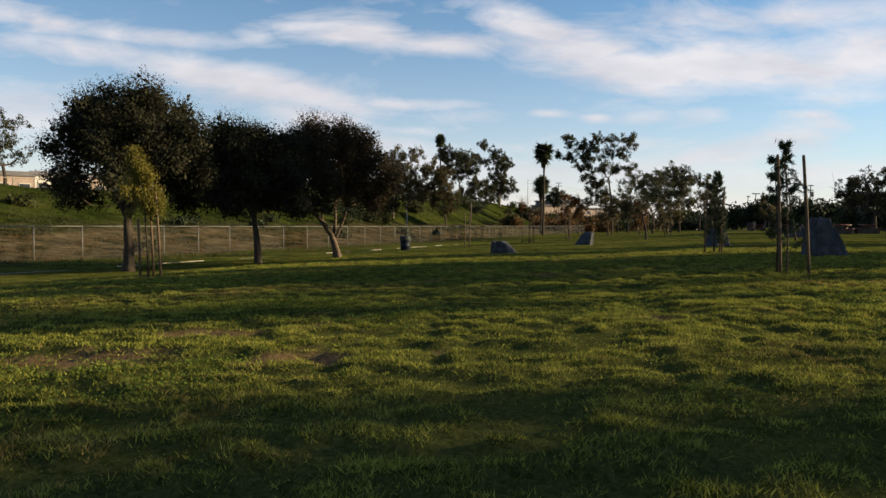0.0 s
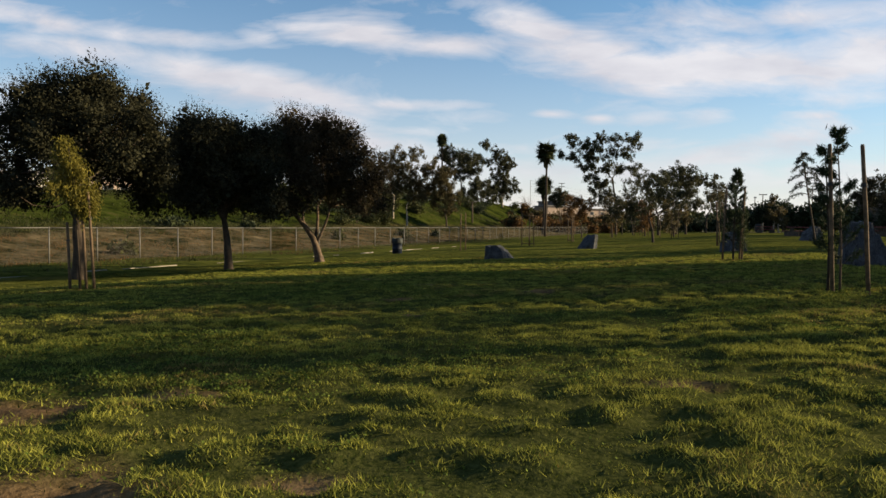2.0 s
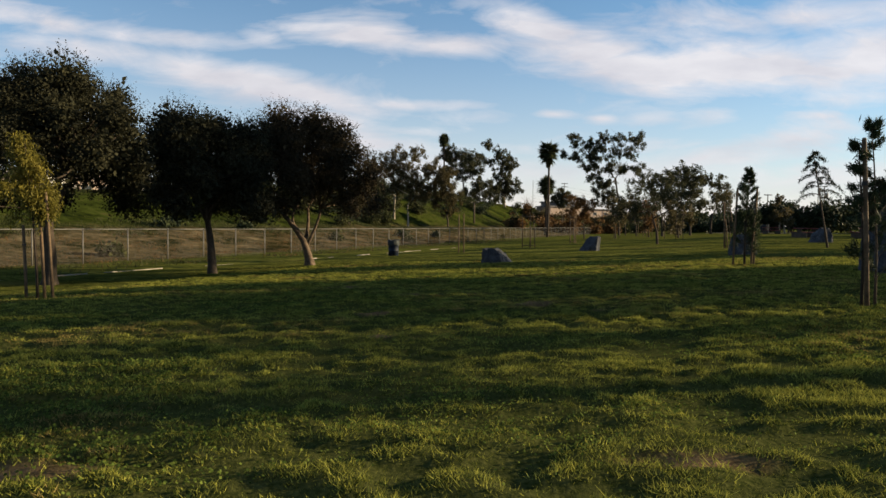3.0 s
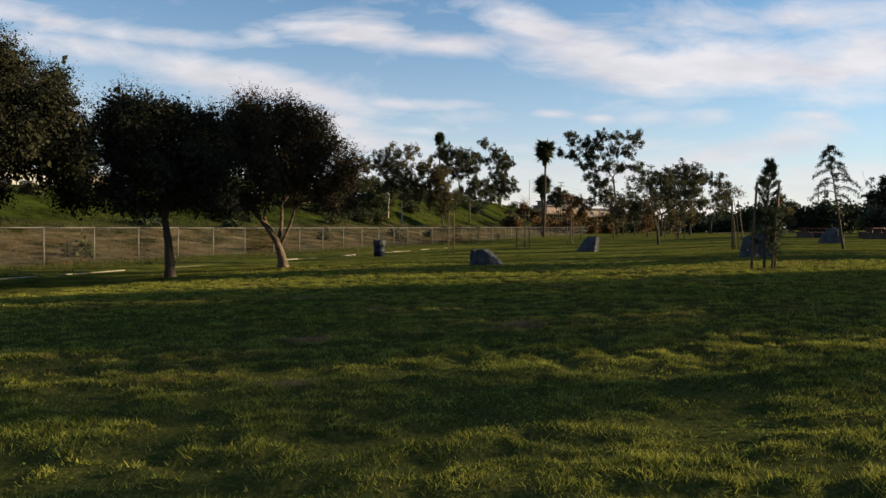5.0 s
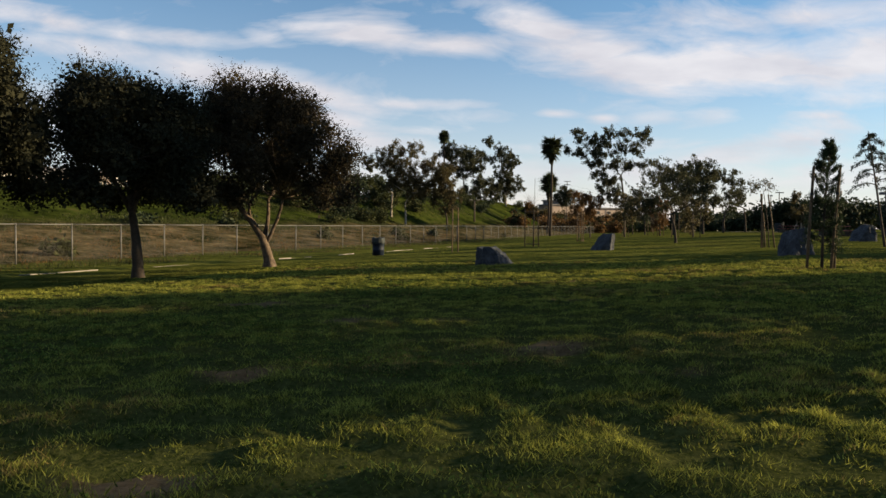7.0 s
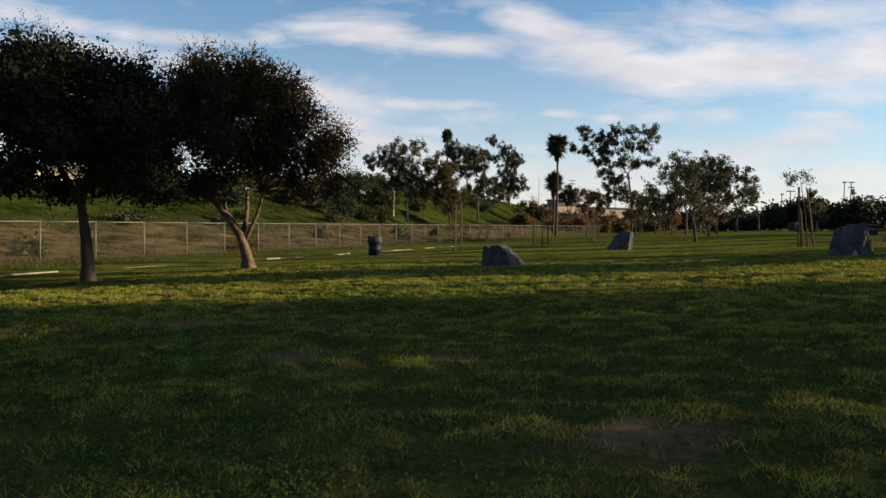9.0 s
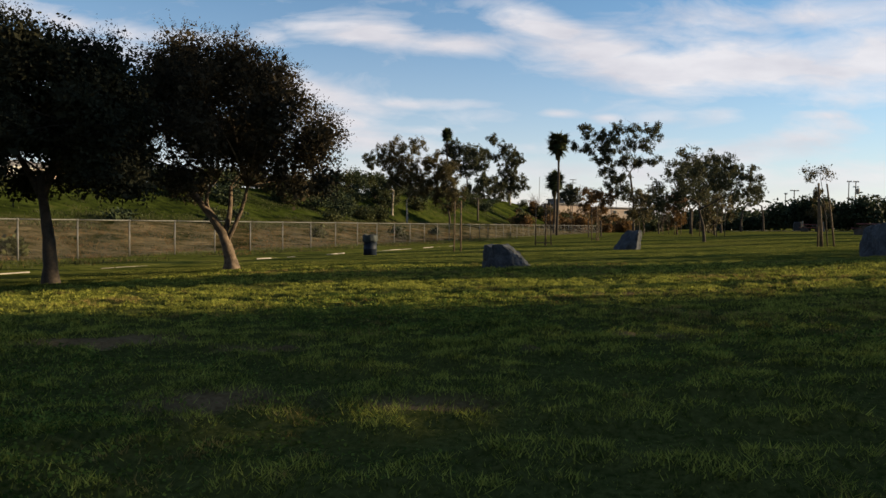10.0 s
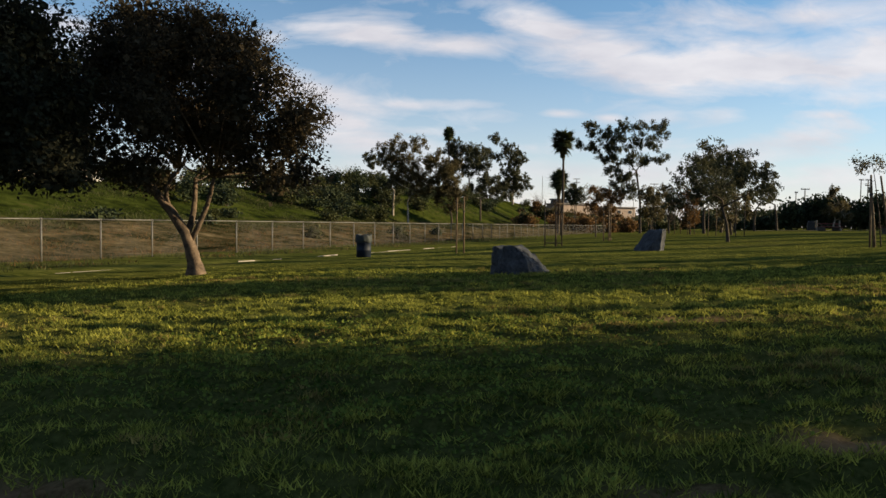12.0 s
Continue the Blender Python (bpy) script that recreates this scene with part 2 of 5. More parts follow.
M_BARK = material("grey_brown_bark", (0.018, 0.013, 0.009), (0.062, 0.045, 0.031), 6.0, 0.95, 0.9, 35.0)
M_OAK_BARK = material("warm_bark", (0.022, 0.015, 0.010), (0.145, 0.102, 0.068), 7.0, 0.95, 1.0, 26.0)
M_PALE_BARK = material("pale_smooth_bark", (0.13, 0.105, 0.08), (0.33, 0.28, 0.22), 2.5, 0.8, 0.3, 20.0)
M_STAKE = material("weathered_stake_wood", (0.040, 0.026, 0.015), (0.15, 0.098, 0.055), 9.0, 0.85, 0.4, 60.0)
M_TIE = material("black_rubber", (0.012, 0.012, 0.012), (0.03, 0.03, 0.03), 20.0, 0.7, 0.1)
M_STONE = material("blue_grey_granite", (0.010, 0.012, 0.016), (0.064, 0.067, 0.075), 3.0, 0.9, 0.9, 24.0)
M_STEEL = material("galvanised_steel", (0.075, 0.070, 0.062), (0.15, 0.143, 0.13), 8.0, 0.6, 0.1, 50.0, 0.3)
M_WIRE = material("fence_wire", (0.035, 0.031, 0.026), (0.07, 0.063, 0.054), 8.0, 0.6, 0.1, 50.0, 0.4)
M_DRUM = material("dark_blue_drum_paint", (0.004, 0.007, 0.014), (0.010, 0.016, 0.030), 5.0, 0.6, 0.15, 40.0, 0.0, 0.0, 0.15)
M_LINER = material("grey_liner_bag", (0.010, 0.014, 0.014), (0.026, 0.032, 0.032), 10.0, 0.75, 0.5, 40.0)
M_CONCRETE = material("pale_concrete", (0.13, 0.11, 0.09), (0.30, 0.265, 0.22), 2.0, 0.9, 0.4, 30.0)
M_WHITE = material("white_paint", (0.36, 0.34, 0.31), (0.56, 0.53, 0.49), 3.0, 0.6, 0.1)
M_TAN = material("tan_stucco", (0.24, 0.18, 0.145), (0.36, 0.275, 0.225), 0.8, 0.9, 0.2)
M_ROOF = material("grey_roof", (0.10, 0.09, 0.085), (0.20, 0.18, 0.17), 1.5, 0.9, 0.3)
M_DARKWOOD = material("creosoted_pole", (0.035, 0.026, 0.020), (0.09, 0.068, 0.05), 4.0, 0.9, 0.4)
M_RED = material("red_brown_paint", (0.10, 0.024, 0.020), (0.19, 0.045, 0.036), 4.0, 0.6, 0.1)
M_GLASS = material("dark_window", (0.02, 0.025, 0.03), (0.05, 0.055, 0.06), 3.0, 0.15, 0.0)
M_CARPAINT = material("silver_car_paint", (0.30, 0.31, 0.33), (0.42, 0.43, 0.45), 2.0, 0.3, 0.02, 60.0, 0.5)
M_TYRE = M_TIE


# ---- building blocks ----
class Shape:
    """Collects vertices and faces for one mesh."""

    def __init__(self):
        self.v, self.f = [], []

    def tube(self, points, radii, sides=8, cap=True):
        base, ring = len(self.v), []
        for i, p in enumerate(points):
            a = Vector(points[max(i - 1, 0)])
            b = Vector(points[min(i + 1, len(points) - 1)])
            way = (b - a).normalized()
            side = way.cross(Vector((0.31, 0.95, 0.05))).normalized()
            if side.length < 0.5:
                side = Vector((1, 0, 0))
            over = way.cross(side)
            for k in range(sides):
                t = 2 * math.pi * k / sides
                self.v.append(tuple(Vector(p) + float(radii[i]) * (math.cos(t) * side + math.sin(t) * over)))
        for i in range(len(points) - 1):
            for k in range(sides):
                a, b = base + i * sides + k, base + i * sides + (k + 1) % sides
                self.f.append((a, b, b + sides, a + sides))
        if cap:
            self.f.append(tuple(base + k for k in reversed(range(sides))))
            self.f.append(tuple(base + (len(points) - 1) * sides + k for k in range(sides)))
        return self

    def lathe(self, profile, sides=24):
        base = len(self.v)
        for r, z in profile:
            for k in range(sides):
                t = 2 * math.pi * k / sides
                self.v.append((r * math.cos(t), r * math.sin(t), z))
        for i in range(len(profile) - 1):
            for k in range(sides):
                a, b = base + i * sides + k, base + i * sides + (k + 1) % sides
                self.f.append((a, b, b + sides, a + sides))
        self.f.append(tuple(base + k for k in reversed(range(sides))))
        self.f.append(tuple(base + (len(profile) - 1) * sides + k for k in range(sides)))
        return self

    def box(self, x0, y0, z0, x1, y1, z1, bevel=0.0):
        """A box with its upright and upper edges cut back by bevel."""
        b, base = bevel, len(self.v)
        for z, inset in ((z0, 0.0), (z1 - b, 0.0), (z1, b)):
            for x, y in ((x0 + b + inset, y0 + inset), (x1 - b - inset, y0 + inset), (x1 - inset, y0 + b + inset), (x1 - inset, y1 - b - inset),
                         (x1 - b - inset, y1 - inset), (x0 + b + inset, y1 - inset), (x0 + inset, y1 - b - inset), (x0 + inset, y0 + b + inset)):
                self.v.append((x, y, z))
        for i in range(2):
            for k in range(8):
                a, c = base + 8 * i + k, base + 8 * i + (k + 1) % 8
                self.f.append((a, c, c + 8, a + 8))
        self.f.append(tuple(base + k for k in reversed(range(8))))
        self.f.append(tuple(base + 16 + k for k in range(8)))
        return self

    def mesh(self, name, mat, smooth=False):
        data = bpy.data.meshes.new(name)
        data.from_pydata(self.v, [], self.f)
        data.materials.append(mat)
        if smooth:
            data.shade_smooth()
        return data


def quads(name, corners, mat):
    """A mesh of loose quads from an array (count, 4, 3)."""
    count = len(corners)
    data = bpy.data.meshes.new(name)
    data.vertices.add(4 * count)
    data.vertices.foreach_set("co", np.asarray(corners, dtype=np.float32).ravel())
    data.loops.add(4 * count)
    data.loops.foreach_set("vertex_index", np.arange(4 * count, dtype=np.int32))
    data.polygons.add(count)
    data.polygons.foreach_set("loop_start", np.arange(0, 4 * count, 4, dtype=np.int32))
    data.materials.append(mat)
    data.update(calc_edges=True)
    return data


def tris(name, corners, mat):
    """A mesh of loose triangles from an array (count, 3, 3)."""
    count = len(corners)
    data = bpy.data.meshes.new(name)
    data.vertices.add(3 * count)
    data.vertices.foreach_set("co", np.asarray(corners, dtype=np.float32).ravel())
    data.loops.add(3 * count)
    data.loops.foreach_set("vertex_index", np.arange(3 * count, dtype=np.int32))
    data.polygons.add(count)
    data.polygons.foreach_set("loop_start", np.arange(0, 3 * count, 3, dtype=np.int32))
    data.materials.append(mat)
    data.update(calc_edges=True)
    return data


def thing(name, place, label, category, group="", turn=0.0):
    ob = new(name)
    ob.empty_display_size = 0.2
    ob.matrix_world = pose(*place, 0, 0, turn)
    return tagged(ob, label, category, group)


def part(name, data, parent, label=""):
    ob = new(name, data)
    ob.parent = parent
    return tagged(ob, label) if label else ob


def leaves(centres, length, width, rng, droop=0.0, outward=None):
    """Leaf quads (diamonds) round the centres. droop: how far they hang; outward: ways that they lean to."""
    count = len(centres)
    way = rng.normal(size=(count, 3))
    if outward is not None:
        way = way * 0.7 + outward
    way[:, 2] -= droop * 1.6
    way /= np.linalg.norm(way, axis=1)[:, None] + 1e-9
    side = np.cross(way, rng.normal(size=(count, 3)))
    side /= np.linalg.norm(side, axis=1)[:, None] + 1e-9
    size = rng.uniform(0.65, 1.35, (count, 1))
    a = centres - way * length * 0.5 * size
    c = centres + way * length * 0.5 * size
    mid = centres - way * length * 0.08 * size
    return np.stack([a, mid + side * width * 0.5 * size, c, mid - side * width * 0.5 * size], 1)


# ---- the lie of the land ----
LAWN_X = (-200, -6, -3, 0, 5, 10, 12, 15, 20, 23, 27, 30, 40, 80, 300, 3000)
LAWN_Z = (0.1, 0.05, 0.12, 0.2, 0.3, 0.46, 0.58, 0.78, 1.0, 1.1, 1.27, 1.35, 1.5, 1.7, 2.0, 2.0)
# bare spots in the turf: x, y, half length across the sun's way, half depth
SPOTS = ((24.3, -14.45, 0.45, 0.28), (22.5, -14.9, 0.8, 0.34), (22.8, -13.5, 0.5, 0.2), (25.15, -13.98, 0.2, 0.1), (23.5, -13.0, 0.35, 0.16), (26.5, -11.9, 0.3, 0.1),
         (23.3, -8.67, 0.28, 0.12), (22.25, -6.78, 0.35, 0.16), (24.15, -5.3, 0.32, 0.2), (25.1, -6.05, 0.18, 0.1), (21.68, -4.13, 0.35, 0.2),
         (22.68, -3.87, 0.27, 0.14), (19.5, -2.8, 0.6, 0.3), (24.13, -5.17, 0.3, 0.16), (22.9, -2.03, 0.2, 0.1), (20.9, -2.7, 0.3, 0.14), (23.4, -1.4, 0.3, 0.12), (22.8, 2.08, 0.4, 0.2))


def bankness(x, y):
    """Height of the bank behind the fence over the flat, and how much of it is slope."""
    crest_x = -34 - 0.045 * np.clip(y, -60, 260)
    crest_z = np.interp(y, (-400, 0, 30, 100, 200, 245, 320, 420), (4.4, 4.8, 5.3, 7.0, 10.2, 9.8, 6.0, 1.0))
    foot_x = -15.0 - 0.02 * np.clip(y, 0, 200) - 12 * np.exp(-((y - 108) / 20) ** 2)      # a hollow where the pale trees stand
    apron = np.interp(x, (-1000, -16, -5, -3), (1.45, 1.45, 0.05, 0.0)) * np.interp(y, (120, 320), (1.0, 0.2))
    k = np.clip((foot_x - x) / (foot_x - crest_x), 0, 1)
    k = k * k * (3 - 2 * k)
    return apron + k * np.maximum(crest_z - 1.5, 0), k


def ripple(x, y, scale, seed):
    """Cheap smooth noise: a few crossed waves."""
    out = 0
    for i in range(5):
        a = seed * 1.7 + i * 2.4
        out = out + np.sin((x * math.cos(a) + y * math.sin(a)) * scale * (0.7 + 0.23 * i) + a * 3.1 + 1.3 * np.sin((y * math.cos(a) - x * math.sin(a)) * scale * 0.6 + a))
    return out / 5


def lattice(x, y, seed):
    """Smooth value noise, 0 to 1, one unit between knots."""
    xi, yi = np.floor(x).astype(np.int64), np.floor(y).astype(np.int64)
    fx, fy = x - xi, y - yi
    fx, fy = fx * fx * (3 - 2 * fx), fy * fy * (3 - 2 * fy)

    def knot(a, b):
        h = (a * 374761393 + b * 668265263 + seed * 1442695041) & 0xFFFFFFFF
        h = ((h ^ (h >> 13)) * 1274126177) & 0xFFFFFFFF
        return ((h ^ (h >> 16)) & 0xFFFF) / 65535.0

    top = knot(xi, yi) * (1 - fx) + knot(xi + 1, yi) * fx
    low = knot(xi, yi + 1) * (1 - fx) + knot(xi + 1, yi + 1) * fx
    return top * (1 - fy) + low * fy


def clumps_of(x, y):
    """How tufted the turf is, 0 to 1: clumps a hand to two feet wide, drawn out along the mower's way."""
    u, v = x * 0.93 + y * 0.37, -x * 0.37 + y * 0.93
    a = lattice(u * 1.7, v * 2.6, 1)
    b = lattice(u * 4.5 + 9, v * 6.0, 2)
    c = lattice(u * 10.0, v * 12.0 + 5, 3)
    broad = lattice(u * 0.35, v * 0.5, 4)
    return np.clip(0.42 * a + 0.36 * b + 0.22 * c + 0.5 * (broad - 0.5), 0, 1)


def mounds(x, y):
    """The clumps as steep-sided low mounds, 0 to 1."""
    u, v = x * 0.93 + y * 0.37, -x * 0.37 + y * 0.93
    k = np.clip((0.14 * lattice(u * 1.3 + 3, v * 2.2, 6) + 0.51 * lattice(u * 3.6, v * 6.0, 7) + 0.35 * lattice(u * 7.0, v * 10.0, 8) - 0.36) / 0.27, 0, 1)
    return k * k * (3 - 2 * k)


def bareness(x, y):
    out = np.zeros_like(x)
    c, s = math.cos(radians(18)), math.sin(radians(18))
    for sx, sy, a, b in SPOTS:
        du, dv = (x - sx) * c + (y - sy) * s, -(x - sx) * s + (y - sy) * c
        edge = 1 + 0.35 * ripple(x, y, 7.0, sx)
        out = np.maximum(out, np.clip(1.6 - 1.1 * np.sqrt((du / a) ** 2 + (dv / b) ** 2) * edge, 0, 1))
    return out


def land(x, y):
    """The ground's height."""
    x, y = np.asarray(x, float), np.asarray(y, float)
    z = np.interp(x, LAWN_X, LAWN_Z) + 0.003 * np.clip(y, 0, 60) * np.clip((x - 6) / 10, 0, 1)
    rough = np.clip((x - 4) / 6, 0, 1) * np.clip((90 - np.hypot(x - 22, y)) / 60, 0, 1) * np.clip((y + 20.5) / 2, 0, 1) * np.clip((36 - x) / 4, 0, 1)
    z = z + rough * (0.012 * ripple(x, y, 0.9, 1) + 0.05 * np.clip((26 - np.hypot(x - 22, y + 6)) / 10, 0.25, 1) * (mounds(x, y) - 0.5))
    z = z - np.interp(y, (-6, 6, 12, 22, 34, 60), (0.0, 0.06, 0.10, 0.10, 0.05, 0.0)) * np.clip((x - 13) / 5, 0, 1) * np.clip((29 - x) / 6, 0, 1)
    rise, _ = bankness(x, y)
    behind = np.clip(-x / 6, 0, 1)
    z = z + rise + behind * (0.18 * ripple(x, y, 0.5, 4) + 0.10 * ripple(x, y, 1.4, 5))
    ditch = np.exp(-((x - swale_x(y)) / 0.55) ** 2) * 0.10
    return z - ditch


def swale_x(y):
    return np.interp(y, (-60, -3, 4, 9, 14, 20, 34, 80), (4.6, 4.7, 4.9, 5.2, 5.9, 6.6, 7.0, 8.0))


def spaced(stops):
    """Grid lines: (from, to, step) one after another."""
    out = []
    for a, b, step in stops:
        out.extend(np.arange(a, b, step))
    return np.array(out + [stops[-1][1]])


def path_gap(x, y):
    """Distance to the line of the walk."""
    best = np.full(x.shape, 1e9)
    for (_, a, _, _), (_, b, _, _) in zip(PATH, PATH[1:]):
        ax, ay, bx, by = a[0], a[1], b[0], b[1]
        t = np.clip(((x - ax) * (bx - ax) + (y - ay) * (by - ay)) / ((bx - ax) ** 2 + (by - ay) ** 2), 0, 1)
        best = np.minimum(best, np.hypot(x - ax - t * (bx - ax), y - ay - t * (by - ay)))
    return best


def make_ground():
    xs = spaced(((-3000, -300, 450), (-300, -80, 20), (-80, -4, 1.4), (-4, 10, 0.5), (10, 15, 0.25), (15, 30.5, 0.075), (30.5, 32, 0.25), (32, 50, 0.8), (50, 300, 12), (300, 3000, 450)))
    ys = spaced(((-3000, -300, 450), (-300, -60, 20), (-60, -18.5, 2.5), (-18.5, 3, 0.072), (3, 12, 0.25), (12, 30, 0.5), (30, 120, 2.0), (120, 400, 7), (400, 3000, 260)))
    X, Y = np.meshgrid(xs, ys)
    Z = land(X, Y) - 0.025 * bareness(X, Y)
    nx, ny = len(xs), len(ys)
    data = bpy.data.meshes.new("ground")
    data.vertices.add(nx * ny)
    data.vertices.foreach_set("co", np.stack([X, Y, Z], -1).astype(np.float32).ravel())
    a = (np.arange(ny - 1)[:, None] * nx + np.arange(nx - 1)[None]).ravel()
    loops = np.stack([a, a + 1, a + 1 + nx, a + nx], 1).astype(np.int32)
    data.loops.add(loops.size)
    data.loops.foreach_set("vertex_index", loops.ravel())
    data.polygons.add(len(loops))
    data.polygons.foreach_set("loop_start", np.arange(0, loops.size, 4, dtype=np.int32))
    data.update(calc_edges=True)
    _, k = bankness(X, Y)
    dry = np.clip((-X - 2.2) / 1.5 + 0.6 * ripple(X, Y, 0.9, 6), 0, 1) * (k < 0.15)
    # the second layer, near the walk, holds thatch with painted shade between blades
    layers = {"bare": bareness(X, Y), "thatch": np.clip((11 - path_gap(X, Y)) / 5, 0, 1), "dry": dry, "bank": np.clip((k - 0.02) * 9 + 0.5 * ripple(X, Y, 0.4, 8), 0, 1) * (X < -8)}
    for key, values in layers.items():
        layer = data.attributes.new(key, "FLOAT", "POINT")
        layer.data.foreach_set("value", values.astype(np.float32).ravel())
    data.materials.append(M_GROUND)
    data.shade_smooth()
    return tagged(new("ground", data), "park lawn of patchy green turf rising to a grassy bank", "ground", kind="structure")


make_ground()


def spot(x, y, sink=0.0):
    return (x, y, float(land(x, y)) - sink)


# ---- chain-link fence ----
RAIL = 1.83
BEND = Vector((0.0, 24.4, 0))
LEFT_WAY = Vector((-3.02, -18.77, 0)).normalized()


def make_fence(posts, label):
    fence = thing("chain_link_fence", (posts[0][0], posts[0][1], 0.0), label, "fence")
    origin = Vector((posts[0][0], posts[0][1], 0))
    post = Shape().tube(((0, 0, -0.3), (0, 0, RAIL - 0.02)), (0.031, 0.031), 8)
    post.tube(((0, 0, RAIL - 0.05), (0, 0, RAIL + 0.01), (0, 0, RAIL + 0.05)), (0.046, 0.046, 0.012), 8)
    data = post.mesh("post", M_STEEL, True)
    for x, y in posts:
        ob = part("post", data, fence)
        ob.location = Vector((x, y, 0)) - origin
    rail = Shape()
    for (ax, ay), (bx, by) in zip(posts, posts[1:]):
        a, b = Vector((ax, ay, RAIL)) - origin, Vector((bx, by, RAIL)) - origin
        mid = (a + b) / 2 - Vector((0, 0, 0.006))
        rail.tube((a, mid, b), (0.024, 0.024, 0.024), 6)
    part("top_rail", rail.mesh("top_rail", M_STEEL, True), fence)
    # woven wire: slanting strands both ways between neighbouring posts
    strands = []
    for (ax, ay), (bx, by) in zip(posts, posts[1:]):
        a, b = Vector((ax, ay, 0)) - origin, Vector((bx, by, 0)) - origin
        run = (b - a).length
        way = (b - a) / run
        z0, z1 = float(land(ax, ay)) + 0.03, RAIL - 0.03
        step, lean = 0.085, (RAIL - 0.03 - z0)
        count = int(run / step)
        for k in range(count):
            s = k * step
            for sign in (1, -1):
                e = s + sign * lean
                s0, s1, q0, q1 = s, e, z0, z1
                if e > run:
                    q1 = z0 + (z1 - z0) * (run - s) / (e - s)
                    s1 = run
                elif e < 0:
                    q1 = z0 + (z1 - z0) * s / (s - e)
                    s1 = 0
                p, q = a + way * s0, a + way * s1
                w = way * 0.003
                strands.append(((p.x - w.x, p.y - w.y, q0), (p.x + w.x, p.y + w.y, q0), (q.x + w.x, q.y + w.y, q1), (q.x - w.x, q.y - w.y, q1)))
    mesh_wire = quads("wire_mesh", np.array(strands), M_WIRE)
    tagged(part("wire_mesh", mesh_wire, fence), "woven diamond wire mesh", kind="stuff")
    return fence


make_fence([(0.0, 24.4 + 3.05 * i) for i in range(0, 42)], "galvanised chain-link fence along the dry bank")
make_fence([tuple((BEND + LEFT_WAY * 2.46 * i)[:2]) for i in range(1, 22)] , "galvanised chain-link fence bending along the ditch")
link = thing("fence_joint_rail", (0, 24.4, 0), "short galvanised rail joining two fence runs", "fence")
part("rail", Shape().tube(((0, 0, RAIL), tuple(LEFT_WAY * 2.46 + Vector((0, 0, RAIL)))), (0.024, 0.024), 6).mesh("rail", M_STEEL, True), link)


# ---- trees ----
def puff(points, scale):
    """Smooth 3D noise about -1 to 1 for arrays of points."""
    x, y, z = (points * scale).T
    return (np.sin(x * 1.3 + 1.7 * np.sin(y * 0.9 + 0.4)) + np.sin(y * 1.5 + 1.3 * np.sin(z * 1.1 + 2.0)) + np.sin(z * 1.7 + 1.5 * np.sin(x * 1.2 + 1.0))) / 3


def foliage(blobs, clumps, per, spread, length, width, rng, gap=-0.4, grain=1.6, droop=0.0, floor=-99.0, shell=0.5):
    """Leaf quads for a crown made of blobs (x, y, z, rx, ry, rz), in clumps with gaps between."""
    b = np.array(blobs, float)
    weight = (b[:, 3] * b[:, 4] * b[:, 5]) ** 0.7
    pick = rng.choice(len(b), int(clumps * 1.9), p=weight / weight.sum())
    way = rng.normal(size=(len(pick), 3))
    way /= np.linalg.norm(way, axis=1)[:, None]
    reach = 1 - shell * rng.random(len(pick)) ** 1.4
    reach *= 1 + 0.07 * rng.normal(size=len(pick)).clip(-1, 1.8)
    heart = b[pick, :3] + way * reach[:, None] * b[pick, 3:]
    keep = (puff(heart, grain) > gap) & (heart[:, 2] > floor + 0.25 * rng.random(len(heart)))
    heart, way = heart[keep][:clumps], way[keep][:clumps]
    centres = np.repeat(heart, per, 0) + rng.normal(size=(len(heart) * per, 3)) * spread
    return leaves(centres, length, width, rng, droop, np.repeat(way, per, 0) * 0.5)


def sprigs(blobs, count, rng, reach, length, width):
    """Thin shoots standing out of the top of a crown, with a few leaves each."""
    b = np.array(blobs, float)
    pick = rng.integers(0, len(b), count)
    way = rng.normal(size=(count, 3))
    way[:, 2] = np.abs(way[:, 2]) * 1.2 + 0.25
    way /= np.linalg.norm(way, axis=1)[:, None]
    root = b[pick, :3] + way * b[pick, 3:] * 0.95
    t = np.tile(np.linspace(-0.2, 1, 9), count)
    long = np.repeat(rng.uniform(0.4, 1.0, count) * reach, 9)
    centres = np.repeat(root, 9, 0) + np.repeat(way + rng.normal(size=(count, 3)) * 0.15, 9, 0) * (t * long)[:, None]
    return leaves(centres + rng.normal(size=centres.shape) * 0.02, length, width, rng, 0.0, np.repeat(way, 9, 0))


def limb(shape, a, b, r0, r1, rng, bend=0.12, sides=7, steps=4):
    a, b = Vector(a), Vector(b)
    off = Vector(rng.normal(size=3) * bend * (b - a).length)
    pts = [a + (b - a) * t + off * math.sin(math.pi * t) for t in np.linspace(0, 1, steps + 1).tolist()]
    shape.tube(pts, [r0 + (r1 - r0) * t for t in np.linspace(0, 1, steps + 1).tolist()], sides)
    return pts


def gnarl(v, seed, girth, flare):
    """A point of a bole pushed out or in: upright ridges of bark, knots, and root lobes at the foot."""
    p = Vector(v)
    turn = math.atan2(p.y, p.x)
    ridge = noise.noise(Vector((math.cos(turn) * 3.2, math.sin(turn) * 3.2, p.z * 1.6 + seed)))
    knot = noise.noise(Vector((p.x * 5, p.y * 5, p.z * 3.0 + seed * 2)))
    out = Vector((math.cos(turn), math.sin(turn), 0)) * girth * (0.16 * ridge + 0.16 * knot + flare * (0.18 + 0.22 * math.sin(turn * 4 + seed)))
    return tuple(p + out)


